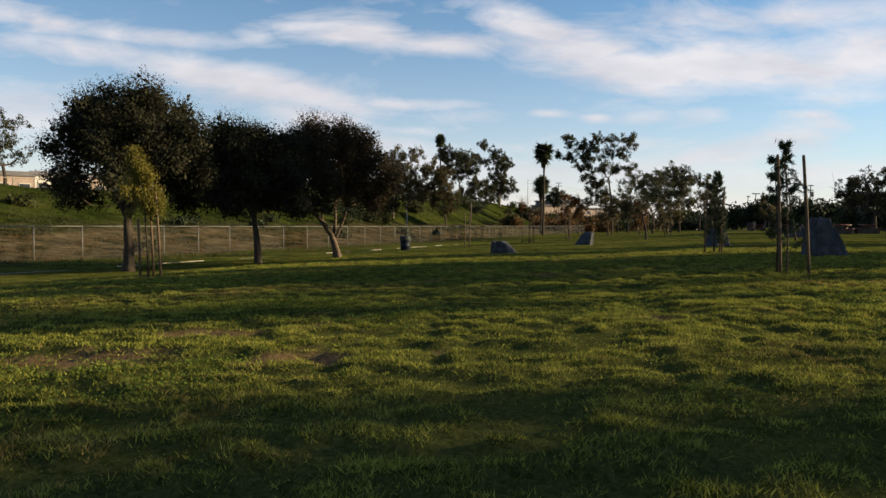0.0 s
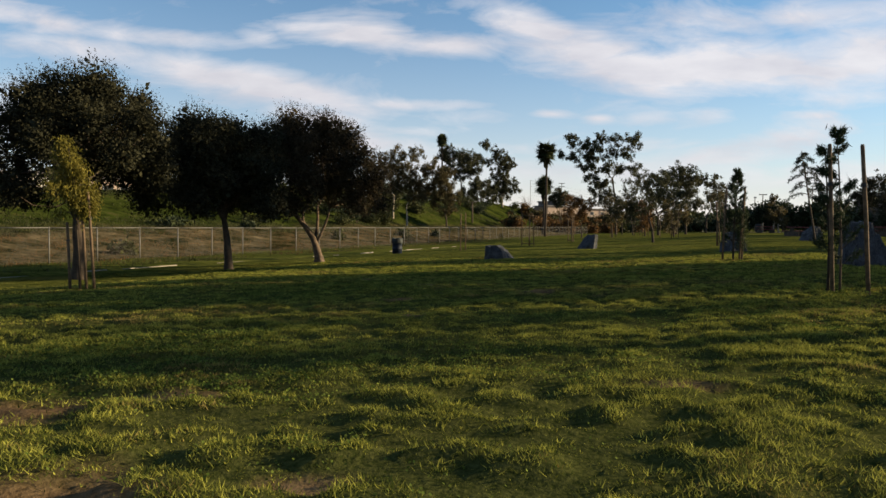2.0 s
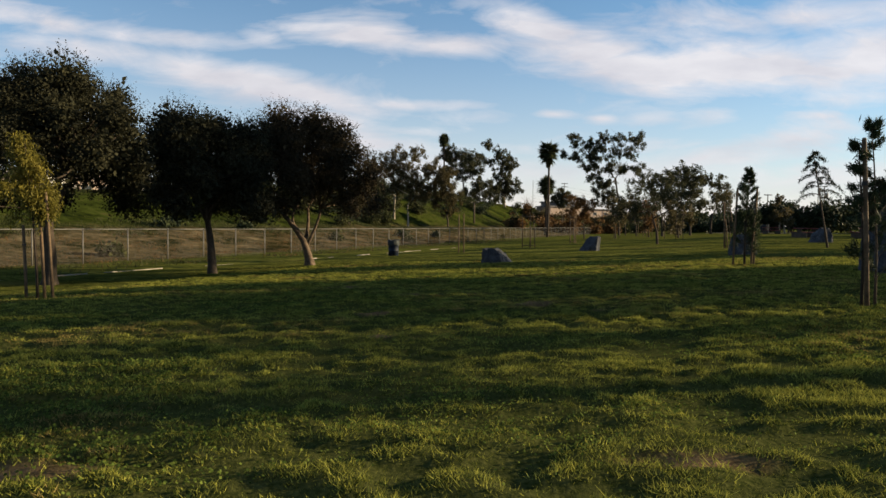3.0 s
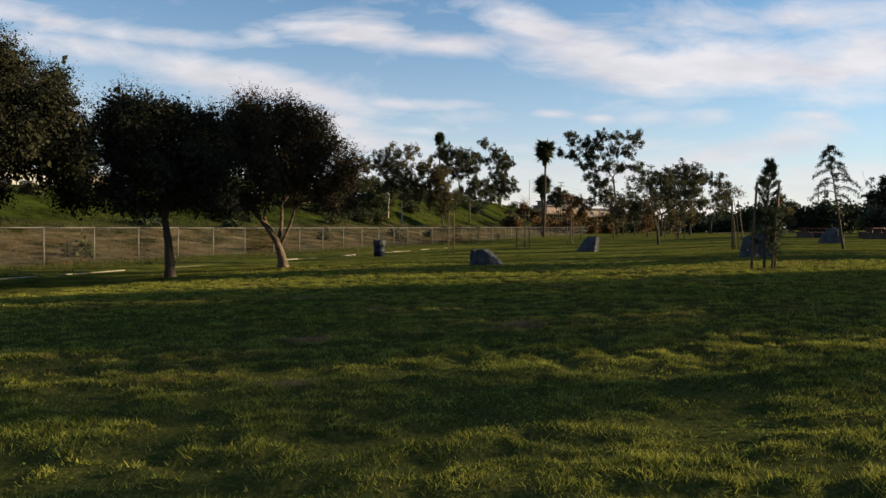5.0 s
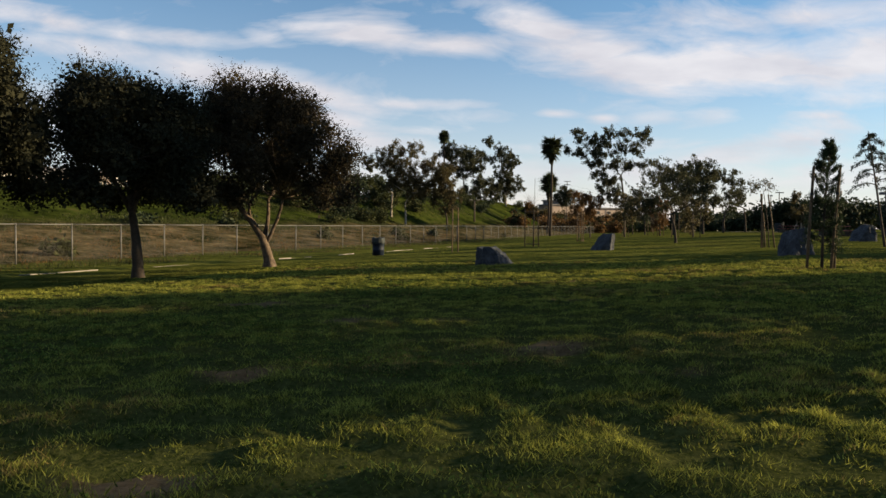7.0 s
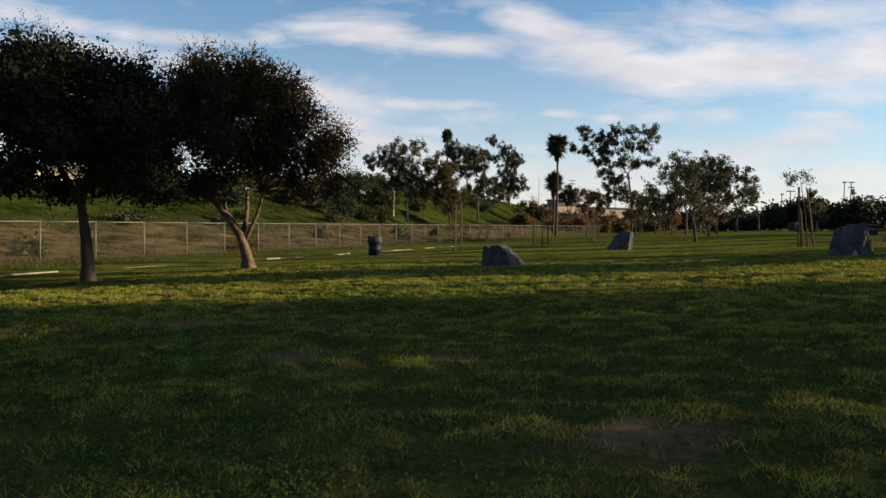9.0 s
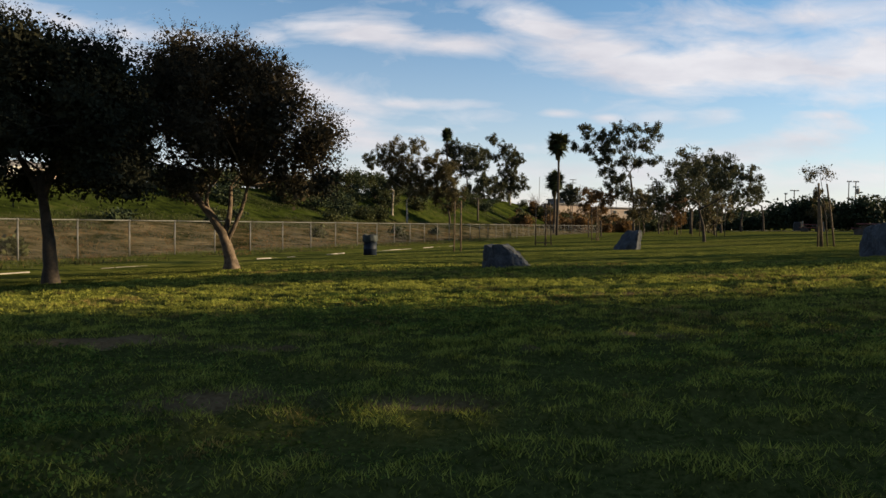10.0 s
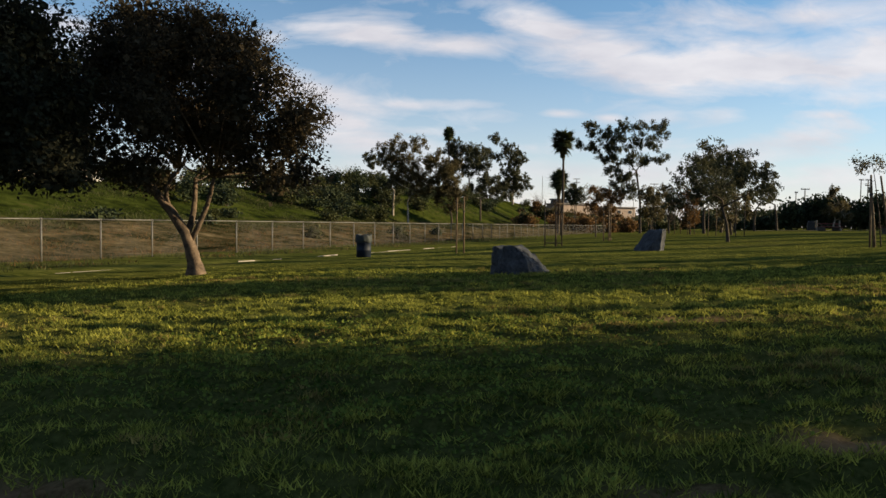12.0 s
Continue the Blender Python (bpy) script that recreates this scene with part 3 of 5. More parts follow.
def make_oak(place, label, seed, half, low, top, middle, bend, forks, girth, leaf_mat, bark, fine=1.0, tilt=0.0):
    """A round-headed evergreen oak. half: crown's half widths; bend: the bole's way as (x, z); forks: limbs as (start x, start z, end x, end y, end z, radius)."""
    rng = np.random.default_rng(seed)
    tree = thing("oak_tree", spot(*place), label, "tree", "row of oaks by the fence", 21.5)
    trunk = Shape()
    bole = [Vector((0, 0, -0.25)), Vector((0, 0, 0.04))] + [Vector((x, 0.02, z)) for x, z in bend]
    slim = [1.6, 1.28] + [1.08 - 0.5 * k / (len(bend) - 1) for k in range(len(bend))]
    # the bole in short rings, so that its surface can be knotted and ridged
    pts, radii = [], []
    for k in range(len(bole) - 1):
        for t in (0.0, 0.25, 0.5, 0.75):
            pts.append(bole[k].lerp(bole[k + 1], t))
            radii.append(girth * (slim[k] + (slim[k + 1] - slim[k]) * t))
    trunk.tube(pts + [bole[-1]], radii + [girth * slim[-1]], 18)
    flare = [math.exp(-max(v[2], 0.0) * 7.0) for v in trunk.v]
    trunk.v = [gnarl(v, seed, girth, f) for v, f in zip(trunk.v, flare)]
    ends = [bole[-1]]
    for sx, sz, ex, ey, ez, r in forks:
        ends.append(limb(trunk, (sx, 0.03, sz), (ex, ey, ez), r, r * 0.55, rng, 0.06)[-1])
    cx, cy = middle
    cz = low + (top - low) * 0.27
    blobs = []
    for k in range(34):
        t = 2.399 * k + rng.uniform(-0.3, 0.3)
        up = -0.34 + 1.30 * ((k + 0.5) / 34)                    # from the skirt to the top of the dome
        out = math.sqrt(max(0.03, 1 - max(up, 0) ** 2)) * 0.83 * rng.uniform(0.80, 1.12)
        r = rng.uniform(0.16, 0.31)
        z = cz + (up * (top - cz) * 0.86 if up > 0 else up * (cz - low) * 2.0)
        z += tilt * math.cos(t) * out * (1 - max(up, 0))
        blobs.append((cx + half[0] * out * math.cos(t), cy + half[1] * out * math.sin(t), z, half[0] * r, half[1] * r, half[0] * r * 0.9))
    for k in range(7):
        t = 0.9 * k
        blobs.append((cx + half[0] * 0.34 * math.cos(t), cy + half[1] * 0.34 * math.sin(t), cz + (top - cz) * (0.1 + 0.09 * k), half[0] * 0.40, half[1] * 0.40, half[0] * 0.34))
    for b in blobs[1:]:
        near = min(ends, key=lambda e: (e - Vector(b[:3])).length)
        limb(trunk, near, b[:3], girth * 0.2, girth * 0.04, rng, 0.1, 5, 3)
    part("trunk", trunk.mesh("trunk", bark, True), tree)
    mass = [foliage(blobs, int(8000 / fine ** 1.3), 9, 0.09, 0.078 * fine, 0.048 * fine, rng, -0.5, 2.4, 0.1, low, 0.8), foliage([(*b[:3], b[3] * 0.72, b[4] * 0.72, b[5] * 0.72) for b in blobs], 1900, 6, 0.14, 0.17, 0.11, rng, -0.55, 2.4, 0.1, low + 0.1, 0.9), sprigs(blobs[8:34], 1300, rng, 0.40, 0.060, 0.022)]
    part("crown", quads("crown", np.concatenate(mass), leaf_mat), tree)
    return tree


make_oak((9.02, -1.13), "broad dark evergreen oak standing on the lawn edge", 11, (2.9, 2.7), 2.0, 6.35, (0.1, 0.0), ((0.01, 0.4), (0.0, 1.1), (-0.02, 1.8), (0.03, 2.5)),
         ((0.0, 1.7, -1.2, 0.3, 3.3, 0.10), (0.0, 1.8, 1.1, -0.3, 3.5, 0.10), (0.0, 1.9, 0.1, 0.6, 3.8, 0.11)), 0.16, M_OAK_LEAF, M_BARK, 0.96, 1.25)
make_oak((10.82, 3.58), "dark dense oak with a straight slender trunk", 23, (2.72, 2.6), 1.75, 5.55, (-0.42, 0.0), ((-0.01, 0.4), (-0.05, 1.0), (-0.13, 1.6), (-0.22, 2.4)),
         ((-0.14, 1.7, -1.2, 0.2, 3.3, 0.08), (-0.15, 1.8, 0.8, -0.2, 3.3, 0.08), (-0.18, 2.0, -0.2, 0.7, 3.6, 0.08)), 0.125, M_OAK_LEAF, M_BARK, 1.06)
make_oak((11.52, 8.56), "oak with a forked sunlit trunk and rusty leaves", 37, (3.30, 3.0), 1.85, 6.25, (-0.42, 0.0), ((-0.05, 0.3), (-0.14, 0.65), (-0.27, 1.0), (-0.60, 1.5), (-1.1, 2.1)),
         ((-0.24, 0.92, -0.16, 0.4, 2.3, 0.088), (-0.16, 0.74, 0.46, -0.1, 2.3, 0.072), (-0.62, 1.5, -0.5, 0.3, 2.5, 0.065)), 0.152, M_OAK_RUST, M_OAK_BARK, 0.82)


def make_gum(place, label, seed, blobs, bark, leaf, fork=0.45, girth=0.28, size=0.42, clumps=420, per=9, name="eucalyptus_tree", foot=(0.0,), swell=1.02):
    """A tall open tree: bare limbs that carry separate leaf masses. blobs: (to the right, height above sea level, radius)."""
    rng = np.random.default_rng(seed)
    ground = spot(*place)
    tree = thing(name, ground, label, "tree", "", 21.5)
    heads = [(x, float(rng.normal() * r * 0.6), z - ground[2], r * swell, r * swell, r * swell * 0.95) for x, z, r in blobs]
    trunk = Shape()
    mx, mz = float(np.mean([h[0] for h in heads])), float(np.mean([h[2] for h in heads]))
    for fx in foot:
        neck = Vector((fx + (mx - fx) * 0.30, 0, mz * fork))
        trunk.tube((Vector((fx, 0, -0.4)), Vector((fx, 0, 0.1)), Vector((fx * 0.95 + mx * 0.03, 0.1, mz * fork * 0.5)), neck), (girth * 1.5, girth * 1.15, girth * 0.9, girth * 0.75), 9)
        joined = [(neck, 0.72)]
        for h in sorted(heads, key=lambda h: (Vector(h[:3]) - neck).length):
            tip = Vector((h[0], h[1], h[2] - h[5] * 0.1))
            root, thick = min(joined, key=lambda j: (j[0] - tip).length + (2.0 if j[0].z > tip.z + 0.5 else 0.0))
            limb(trunk, root, tip, girth * thick * 0.8, girth * thick * 0.42, rng, 0.09, 6, 5)
            joined.append((tip, max(thick * 0.6, 0.2)))
            for k in range(3):
                limb(trunk, tip, tip + Vector(rng.normal(size=3) * h[3] * 0.6), girth * thick * 0.25, girth * 0.04, rng, 0.1, 4, 2)
    part("trunk", trunk.mesh("trunk", bark, True), tree)
    lobes = []
    for h in heads:
        for k in range(26):
            d = rng.normal(size=3)
            d /= np.linalg.norm(d)
            far, big = rng.uniform(0.25, 1.12), rng.uniform(0.15, 0.36)
            lobes.append((h[0] + d[0] * h[3] * far, h[1] + d[1] * h[4] * far, h[2] + d[2] * h[5] * far, h[3] * big, h[4] * big, h[5] * big * 1.25))
    part("crown", quads("crown", foliage(lobes, int(clumps * (1.9 if size > 0.35 else 1.3)), per + 1, size * 0.36, size * 0.80, size * 0.32, rng, -0.34, 1.6 if size > 0.3 else 2.6, 0.5, -99, 0.95), leaf), tree)
    return tree


make_gum((10.8, 115.8), "tall open eucalyptus with separate leaf masses", 5,
         ((-8.8, 18.2, 1.5), (-10.7, 15.5, 0.8), (-8.5, 15.1, 1.3), (-5.9, 17.1, 1.3), (-3.0, 18.8, 1.2), (-3.9, 16.5, 1.9), (-5.2, 14.4, 1.6), (0.1, 18.2, 1.5), (-0.6, 15.9, 1.5), (3.8, 18.3, 1.6), (1.8, 15.6, 1.4), (3.6, 13.6, 0.9), (2.5, 13.0, 0.8),
          (-6.5, 13.1, 0.8), (-4.5, 11.8, 1.6), (-2.5, 12.8, 1.6), (0.5, 12.8, 1.2), (-3.8, 9.3, 1.4), (-2.1, 7.8, 1.3), (-4.0, 6.9, 1.1), (-2.5, 10.1, 1.4)), M_BARK, M_GUM_LEAF, 0.78, 0.20, 0.40, 1500, 8, swell=1.12)
make_gum((-48.0, 194.0), "dark eucalyptus on the crest of the bank", 6,
         ((-5.6, 24.0, 2.9), (-1.4, 24.1, 3.6), (2.5, 22.3, 3.7), (-0.7, 19.0, 3.3), (3.5, 18.7, 2.7), (-4.2, 27.1, 1.4), (5.8, 23.6, 1.8), (-5.0, 19.8, 2.7)), M_PALE_BARK, M_GUM_LEAF, 0.45, 0.34, 0.6, 1250, 8, swell=1.12)
make_gum((-36.2, 200.9), "slim ragged eucalyptus on the crest", 7,
         ((-5.8, 28.1, 1.8), (-1.8, 25.7, 2.2), (-4.5, 22.3, 1.8), (-0.2, 21.8, 2.9), (2.4, 21.5, 2.2), (-1.3, 17.8, 2.9), (2.0, 16.6, 3.0), (0.6, 13.3, 3.4), (-2.5, 14.1, 2.3), (3.9, 13.9, 1.8)), M_PALE_BARK, M_GUM_LEAF, 0.35, 0.3, 0.6, 1250, 8, swell=1.12)
make_gum((-41.7, 192.2), "low dark trees below the tall eucalyptus", 20,
         ((-0.1, 14.0, 3.3), (3.2, 12.0, 2.7), (-2.1, 11.6, 2.7), (5.3, 10.8, 2.1), (-5.0, 11.2, 1.8)), M_BARK, M_GUM_LEAF, 0.4, 0.2, 0.6, 700, 8, "crest_tree", swell=1.12)
make_gum((-28.8, 107.6), "eucalyptus with a forked pale trunk below the slope", 9,
         ((-1.6, 15.2, 2.0), (-4.7, 14.4, 1.6), (2.0, 14.7, 1.8), (-0.8, 11.6, 2.5), (1.7, 10.6, 2.3), (3.2, 8.6, 1.9), (1.3, 7.9, 1.4), (-2.7, 9.8, 1.4), (4.9, 13.3, 1.4), (-3.6, 12.5, 1.4)), M_PALE_BARK, M_GUM_OLIVE, 0.28, 0.20, 0.29, 3800, 8, swell=1.28)
make_gum((-54.0, 141.0), "slim eucalyptus with a small high crown on the crest", 22,
         ((-0.6, 16.9, 1.4), (0.6, 15.8, 1.2), (2.3, 12.8, 1.4)), M_BARK, M_GUM_LEAF, 0.7, 0.12, 0.4, 330, 8, swell=1.12)
make_gum((-32.7, 109.4), "slender eucalyptus with a pale leaning trunk", 8,
         ((0.1, 12.9, 1.5), (1.3, 10.0, 1.5), (-0.3, 8.9, 1.1), (2.0, 12.0, 1.3)), M_PALE_BARK, M_GUM_LEAF, 0.6, 0.19, 0.29, 900, 8, swell=1.15)
make_gum((-21.5, 110.6), "drooping olive tree at the foot of the slope", 10,
         ((-0.8, 11.7, 2.1), (-0.1, 8.9, 2.1), (0.5, 6.8, 1.6), (-1.9, 10.1, 1.8), (-2.5, 7.1, 1.6), (-4.0, 12.4, 1.2), (0.2, 5.0, 1.2)), M_BARK, M_GUM_OLIVE, 0.4, 0.18, 0.29, 2600, 9, "drooping_tree", swell=1.25)
make_gum((-10.7, 168.9), "round dark tree beyond the palms", 24,
         ((-0.1, 10.9, 1.7), (-1.3, 9.2, 1.6), (1.5, 9.5, 1.6), (0.2, 8.4, 1.6)), M_BARK, M_GUM_LEAF, 0.4, 0.2, 0.5, 420, 8, "crest_tree", swell=1.12)


def make_bare_tree(place, label, seed, tall, wide):
    """A leafless tree: a short bole and fine upswept twigs."""
    rng = np.random.default_rng(seed)
    tree = thing("bare_tree", spot(*place), label, "tree", "bare trees", 21.5)
    wood = Shape()
    wood.tube(((0, 0, -0.3), (0, 0, tall * 0.25)), (0.16, 0.11), 7)
    for k in range(11):
        tip = Vector((rng.normal() * wide * 0.28, rng.normal() * wide * 0.28, tall * rng.uniform(0.6, 0.85)))
        pts = limb(wood, (0, 0, tall * rng.uniform(0.1, 0.25)), tip, 0.075, 0.03, rng, 0.08, 5, 4)
        for j in range(9):
            root = pts[1 + j % 4]
            out = Vector((rng.normal() * wide * 0.2, rng.normal() * wide * 0.2, tall * rng.uniform(0.12, 0.3)))
            limb(wood, root, root + out, 0.028, 0.012, rng, 0.1, 3, 3)
    part("trunk", wood.mesh("trunk", M_OAK_BARK, True), tree)


make_bare_tree((-59.0, 134.0), "leafless pale tree above the crest", 401, 6.6, 3.2)
make_bare_tree((-56.6, 134.8), "leafless pale tree above the crest", 402, 7.0, 3.4)
make_bare_tree((-29.0, 205.0), "leafless twiggy tree at the end of the bank", 403, 8.0, 4.0)
make_bare_tree((15.0, 122.0), "leafless pale tree among the thicket", 404, 6.2, 5.0)
make_bare_tree((37.5, 98.0), "leafless pale tree before the evergreen screen", 405, 4.2, 3.0)
make_gum((-44.5, 34.2), "dark pine-like tree above the bank", 12,
         ((-1.5, 13.4, 1.5), (0.4, 12.4, 1.4), (-0.5, 10.4, 2.0), (-2.2, 11.0, 1.8), (0.9, 9.2, 1.3), (-1.4, 8.4, 1.6)), M_BARK, M_GUM_LEAF, 0.5, 0.2, 0.3, 500, 9)
make_gum((35.1, 81.6), "small forked tree with a round head before the hedge", 25,
         ((-0.3, 5.7, 0.7), (0.6, 4.2, 0.8), (-0.8, 3.9, 0.8), (0.1, 3.3, 0.8), (1.0, 3.2, 0.6)), M_PALE_BARK, M_GUM_OLIVE, 0.5, 0.10, 0.24, 420, 8, "park_tree", foot=(-0.3, 0.4))
# the stand of trees beyond the boulders
make_gum((23.4, 31.2), "leaning tree with a round dark crown", 14,
         ((-1.6, 4.7, 0.8), (-0.7, 5.1, 0.8), (0.3, 4.6, 0.9), (1.1, 4.0, 0.7), (-1.2, 3.6, 1.0), (-0.1, 3.8, 1.0), (-2.0, 3.4, 0.6), (-2.7, 2.9, 0.6), (-2.4, 4.1, 0.55), (-1.3, 5.6, 0.5)), M_BARK, M_GUM_LEAF, 0.55, 0.075, 0.15, 620, 9, "park_tree")
make_gum((21.8, 62.2), "open eucalyptus with pale limbs", 15,
         ((-1.4, 6.8, 1.2), (0.0, 7.3, 1.2), (0.9, 6.2, 1.4), (-1.0, 5.3, 1.2), (0.9, 4.6, 1.2)), M_BARK, M_GUM_LEAF, 0.45, 0.13, 0.26, 650, 8)
make_gum((23.3, 71.4), "open eucalyptus with pale limbs", 16,
         ((-1.2, 7.9, 1.3), (0.4, 8.4, 1.4), (1.6, 7.3, 1.3), (0.2, 5.8, 1.5), (1.8, 5.2, 1.2)), M_BARK, M_GUM_LEAF, 0.45, 0.14, 0.26, 650, 8)
make_gum((24.5, 67.6), "slender eucalyptus among the stand", 17,
         ((-0.8, 8.4, 1.1), (0.6, 8.0, 1.2), (0.2, 6.4, 1.2), (1.1, 5.0, 1.0)), M_BARK, M_GUM_LEAF, 0.45, 0.12, 0.26, 520, 8)
make_gum((26.7, 78.2), "slender eucalyptus among the stand", 18,
         ((-0.8, 8.4, 1.2), (0.8, 7.6, 1.3), (1.6, 6.0, 1.1), (0.2, 5.6, 1.2)), M_BARK, M_GUM_LEAF, 0.45, 0.13, 0.26, 520, 8)
make_gum((29.4, 84.7), "thin leaning tree with sparse leaves", 19,
         ((-1.6, 7.6, 0.8), (-0.4, 6.8, 0.9), (-1.0, 5.4, 0.8)), M_BARK, M_GUM_LEAF, 0.6, 0.12, 0.24, 170, 8)
for i, (x, y, tall) in enumerate(((17.9, 53.9, 3.6), (20.8, 57.2, 3.2), (18.3, 70.3, 4.4), (13.3, 62.9, 4.0), (23.9, 51.0, 3.0), (10.5, 72.0, 4.6), (15.5, 84.0, 4.6))):
    make_gum((x, y), "small young tree with thin yellowing leaves", 30 + i,
             ((-0.5, tall + 1.0, 0.75), (0.4, tall + 0.5, 0.8), (0.0, tall - 0.4, 0.8), (-0.6, tall - 0.9, 0.6)), M_BARK, M_RUST_LEAF if i in (1, 3, 5) else M_GUM_OLIVE, 0.5, 0.07, 0.22, 420, 7, "young_tree", swell=1.2)


def make_palm(place, label, seed, crown_z, reach, skirt, girth=0.24):
    rng = np.random.default_rng(seed)
    ground = spot(*place)
    tall = crown_z - ground[2]
    tree = thing("palm_tree", ground, label, "tree", "fan palms", 21.5)
    trunk = Shape().tube([(0.12 * math.sin(t * 3), 0, -0.3 + t * (tall + 0.3)) for t in np.linspace(0, 1, 9).tolist()], [girth * (1.35 - 0.5 * t) for t in np.linspace(0, 1, 9).tolist()], 10)
    part("trunk", trunk.mesh("trunk", M_BARK, True), tree)
    blades, dead = [], []
    for k in range(64):
        a, pitch = rng.uniform(0, 2 * math.pi), math.asin(rng.uniform(-0.93, 1.0))
        way = Vector((math.cos(a) * math.cos(pitch), math.sin(a) * math.cos(pitch), math.sin(pitch)))
        hub = Vector((0, 0, tall - (0.35 * reach if k % 3 == 0 else 0.0))) + way * reach * 0.34
        side = way.cross(Vector((0, 0, 1))).normalized()
        over = side.cross(way)
        for j in range(9):
            t = (j - 4) / 4 * 1.15
            tip = hub + (way * math.cos(t) + side * math.sin(t)) * reach * rng.uniform(0.62, 0.84) * (1 - 0.12 * abs(t)) - Vector((0, 0, reach * 0.09 * (1 + abs(t))))
            w = over.cross(tip - hub).normalized() * reach * 0.075
            blades.append((hub, hub * 0.5 + tip * 0.5 + w, tip, hub * 0.5 + tip * 0.5 - w))
        stem = side * 0.03
        root = Vector((0, 0, tall - 0.1))
        blades.append((root - stem, root + stem, hub + stem, hub - stem))
    for k in range(150):
        a = rng.uniform(0, 2 * math.pi)
        down = rng.uniform(0.0, 1.0)
        z0 = tall - 0.1 - down * skirt * 0.75
        out = Vector((math.cos(a), math.sin(a), 0))
        p, q = Vector((0, 0, z0)) + out * girth, Vector((0, 0, z0 - rng.uniform(0.5, 1.0) * skirt * 0.45)) + out * girth * rng.uniform(0.7, 1.0) * (5.4 - 4.2 * down)
        w = Vector((-math.sin(a), math.cos(a), 0)) * 0.16
        dead.append((p - w, p + w, q + w * 1.4, q - w * 1.4))
    part("crown", quads("crown", np.array([[tuple(v) for v in b] for b in blades]), M_PALM_LEAF), tree)
    part("skirt", quads("skirt", np.array([[tuple(v) for v in b] for b in dead]), M_GUM_OLIVE), tree, "hanging dead fronds")
    return tree


make_palm((0.5, 101.0), "tall fan palm beside the fence", 41, 15.2, 2.15, 2.8, 0.17)
make_palm((-6.2, 129.1), "lower fan palm behind the tall one", 42, 10.9, 2.4, 3.2, 0.19)
make_palm((-54.0, 191.2), "far fan palm rising over the eucalyptus", 43, 29.7, 2.2, 2.4)


def make_cedar(place, label, seed, tall, lean, spread):
    """A young cedar: level drooping boughs in tiers, gaps between."""
    rng = np.random.default_rng(seed)
    tree = thing("cedar_tree", spot(*place), label, "tree", "", 21.5)
    wood, needles = Shape(), []
    wood.tube([(lean * t, 0, -0.2 + t * (tall + 0.2)) for t in np.linspace(0, 1, 7).tolist()], [0.045 * (1.05 - t) + 0.010 for t in np.linspace(0, 1, 7).tolist()], 8)
    for k in range(22):
        t = 0.50 + 0.49 * (k / 22) ** 0.85
        a = 2.4 * k + rng.uniform(-0.4, 0.4)
        long = spread * min(0.85, (1.06 - t) * 2.2) * rng.uniform(0.7, 1.15)
        root = Vector((lean * t, 0, t * tall))

        def bough(s):
            return root + Vector((math.cos(a) * long * s, math.sin(a) * long * s, long * (0.55 * s - 0.85 * s * s)))

        wood.tube([bough(s) for s in np.linspace(0, 1, 6).tolist()], [0.022, 0.018, 0.015, 0.011, 0.008, 0.004], 5)
        for s in np.linspace(0.30, 1, 20).tolist():
            needles.extend([np.array(bough(s)) + rng.normal(size=3) * (0.05, 0.05, 0.03) - (0, 0, abs(float(rng.normal())) * 0.05) for _ in range(6)])
    part("trunk", wood.mesh("trunk", M_BARK, True), tree)
    part("crown", quads("crown", leaves(np.array(needles), 0.13, 0.026, rng, 0.8), M_CEDAR_LEAF), tree)
    return tree


make_cedar((31.6, 20.15), "leaning young cedar with level drooping boughs", 51, 4.45, -0.85, 1.25)
make_gum((35.2, 18.2), "wide low tree with drooping outer twigs", 52,
         ((-1.9, 3.9, 0.7), (-0.9, 4.2, 0.8), (0.3, 4.3, 0.9), (1.5, 4.1, 0.9), (-1.5, 3.3, 0.7), (0.9, 3.5, 0.9), (2.3, 3.5, 0.8), (-0.4, 3.4, 0.8)), M_BARK, M_OAK_LEAF, 0.5, 0.10, 0.14, 420, 8, "spreading_tree")


# ---- young staked trees ----
def make_stake(foot, top, short=0.0, group="tree stakes"):
    x, y = foot
    z = float(land(x, y))
    ob = thing("tree_stake", (x, y, z), "round weathered wooden stake driven into the turf", "stake", group)
    dx, dy, h = top
    shape = Shape().tube(((0, 0, -0.3), (dx * 0.5, dy * 0.5, h * 0.5), (dx * 0.985, dy * 0.985, h - 0.03), (dx, dy, h)), (0.030, 0.029, 0.027, 0.021), 10)
    part("pole", shape.mesh("pole", M_STAKE, True), ob)
    band = Shape().tube([(dx * k, dy * k, h * k) for k in (0.72, 0.745)], (0.038, 0.038), 10)
    part("tie", band.mesh("tie", M_TIE), ob, "black rubber tie")
    return ob


RIGHT = Vector((0.931, 0.365, 0))     # sideways across the walk


def make_brace(place, left, right, low, high, group):
    """Two thin battens nailed across a pair of stakes."""
    x, y, z = spot(*place)
    ob = thing("stake_brace", (x, y, z), "thin weathered battens nailed across tree stakes", "brace", group)
    for h in (low, high):
        a, b = RIGHT * left + Vector((0, 0, h)), RIGHT * right + Vector((0, 0, h))
        part("batten", Shape().tube((a, b), (0.022, 0.022), 6).mesh("batten", M_STAKE, True), ob)
    return ob



def stakes_at(place, offsets, group):
    for right, away, lean, tall in offsets:
        p = Vector((*place, 0)) + RIGHT * right + Vector((-0.365, 0.931, 0)) * away
        make_stake((p.x, p.y), (RIGHT.x * lean, RIGHT.y * lean, tall), group=group)


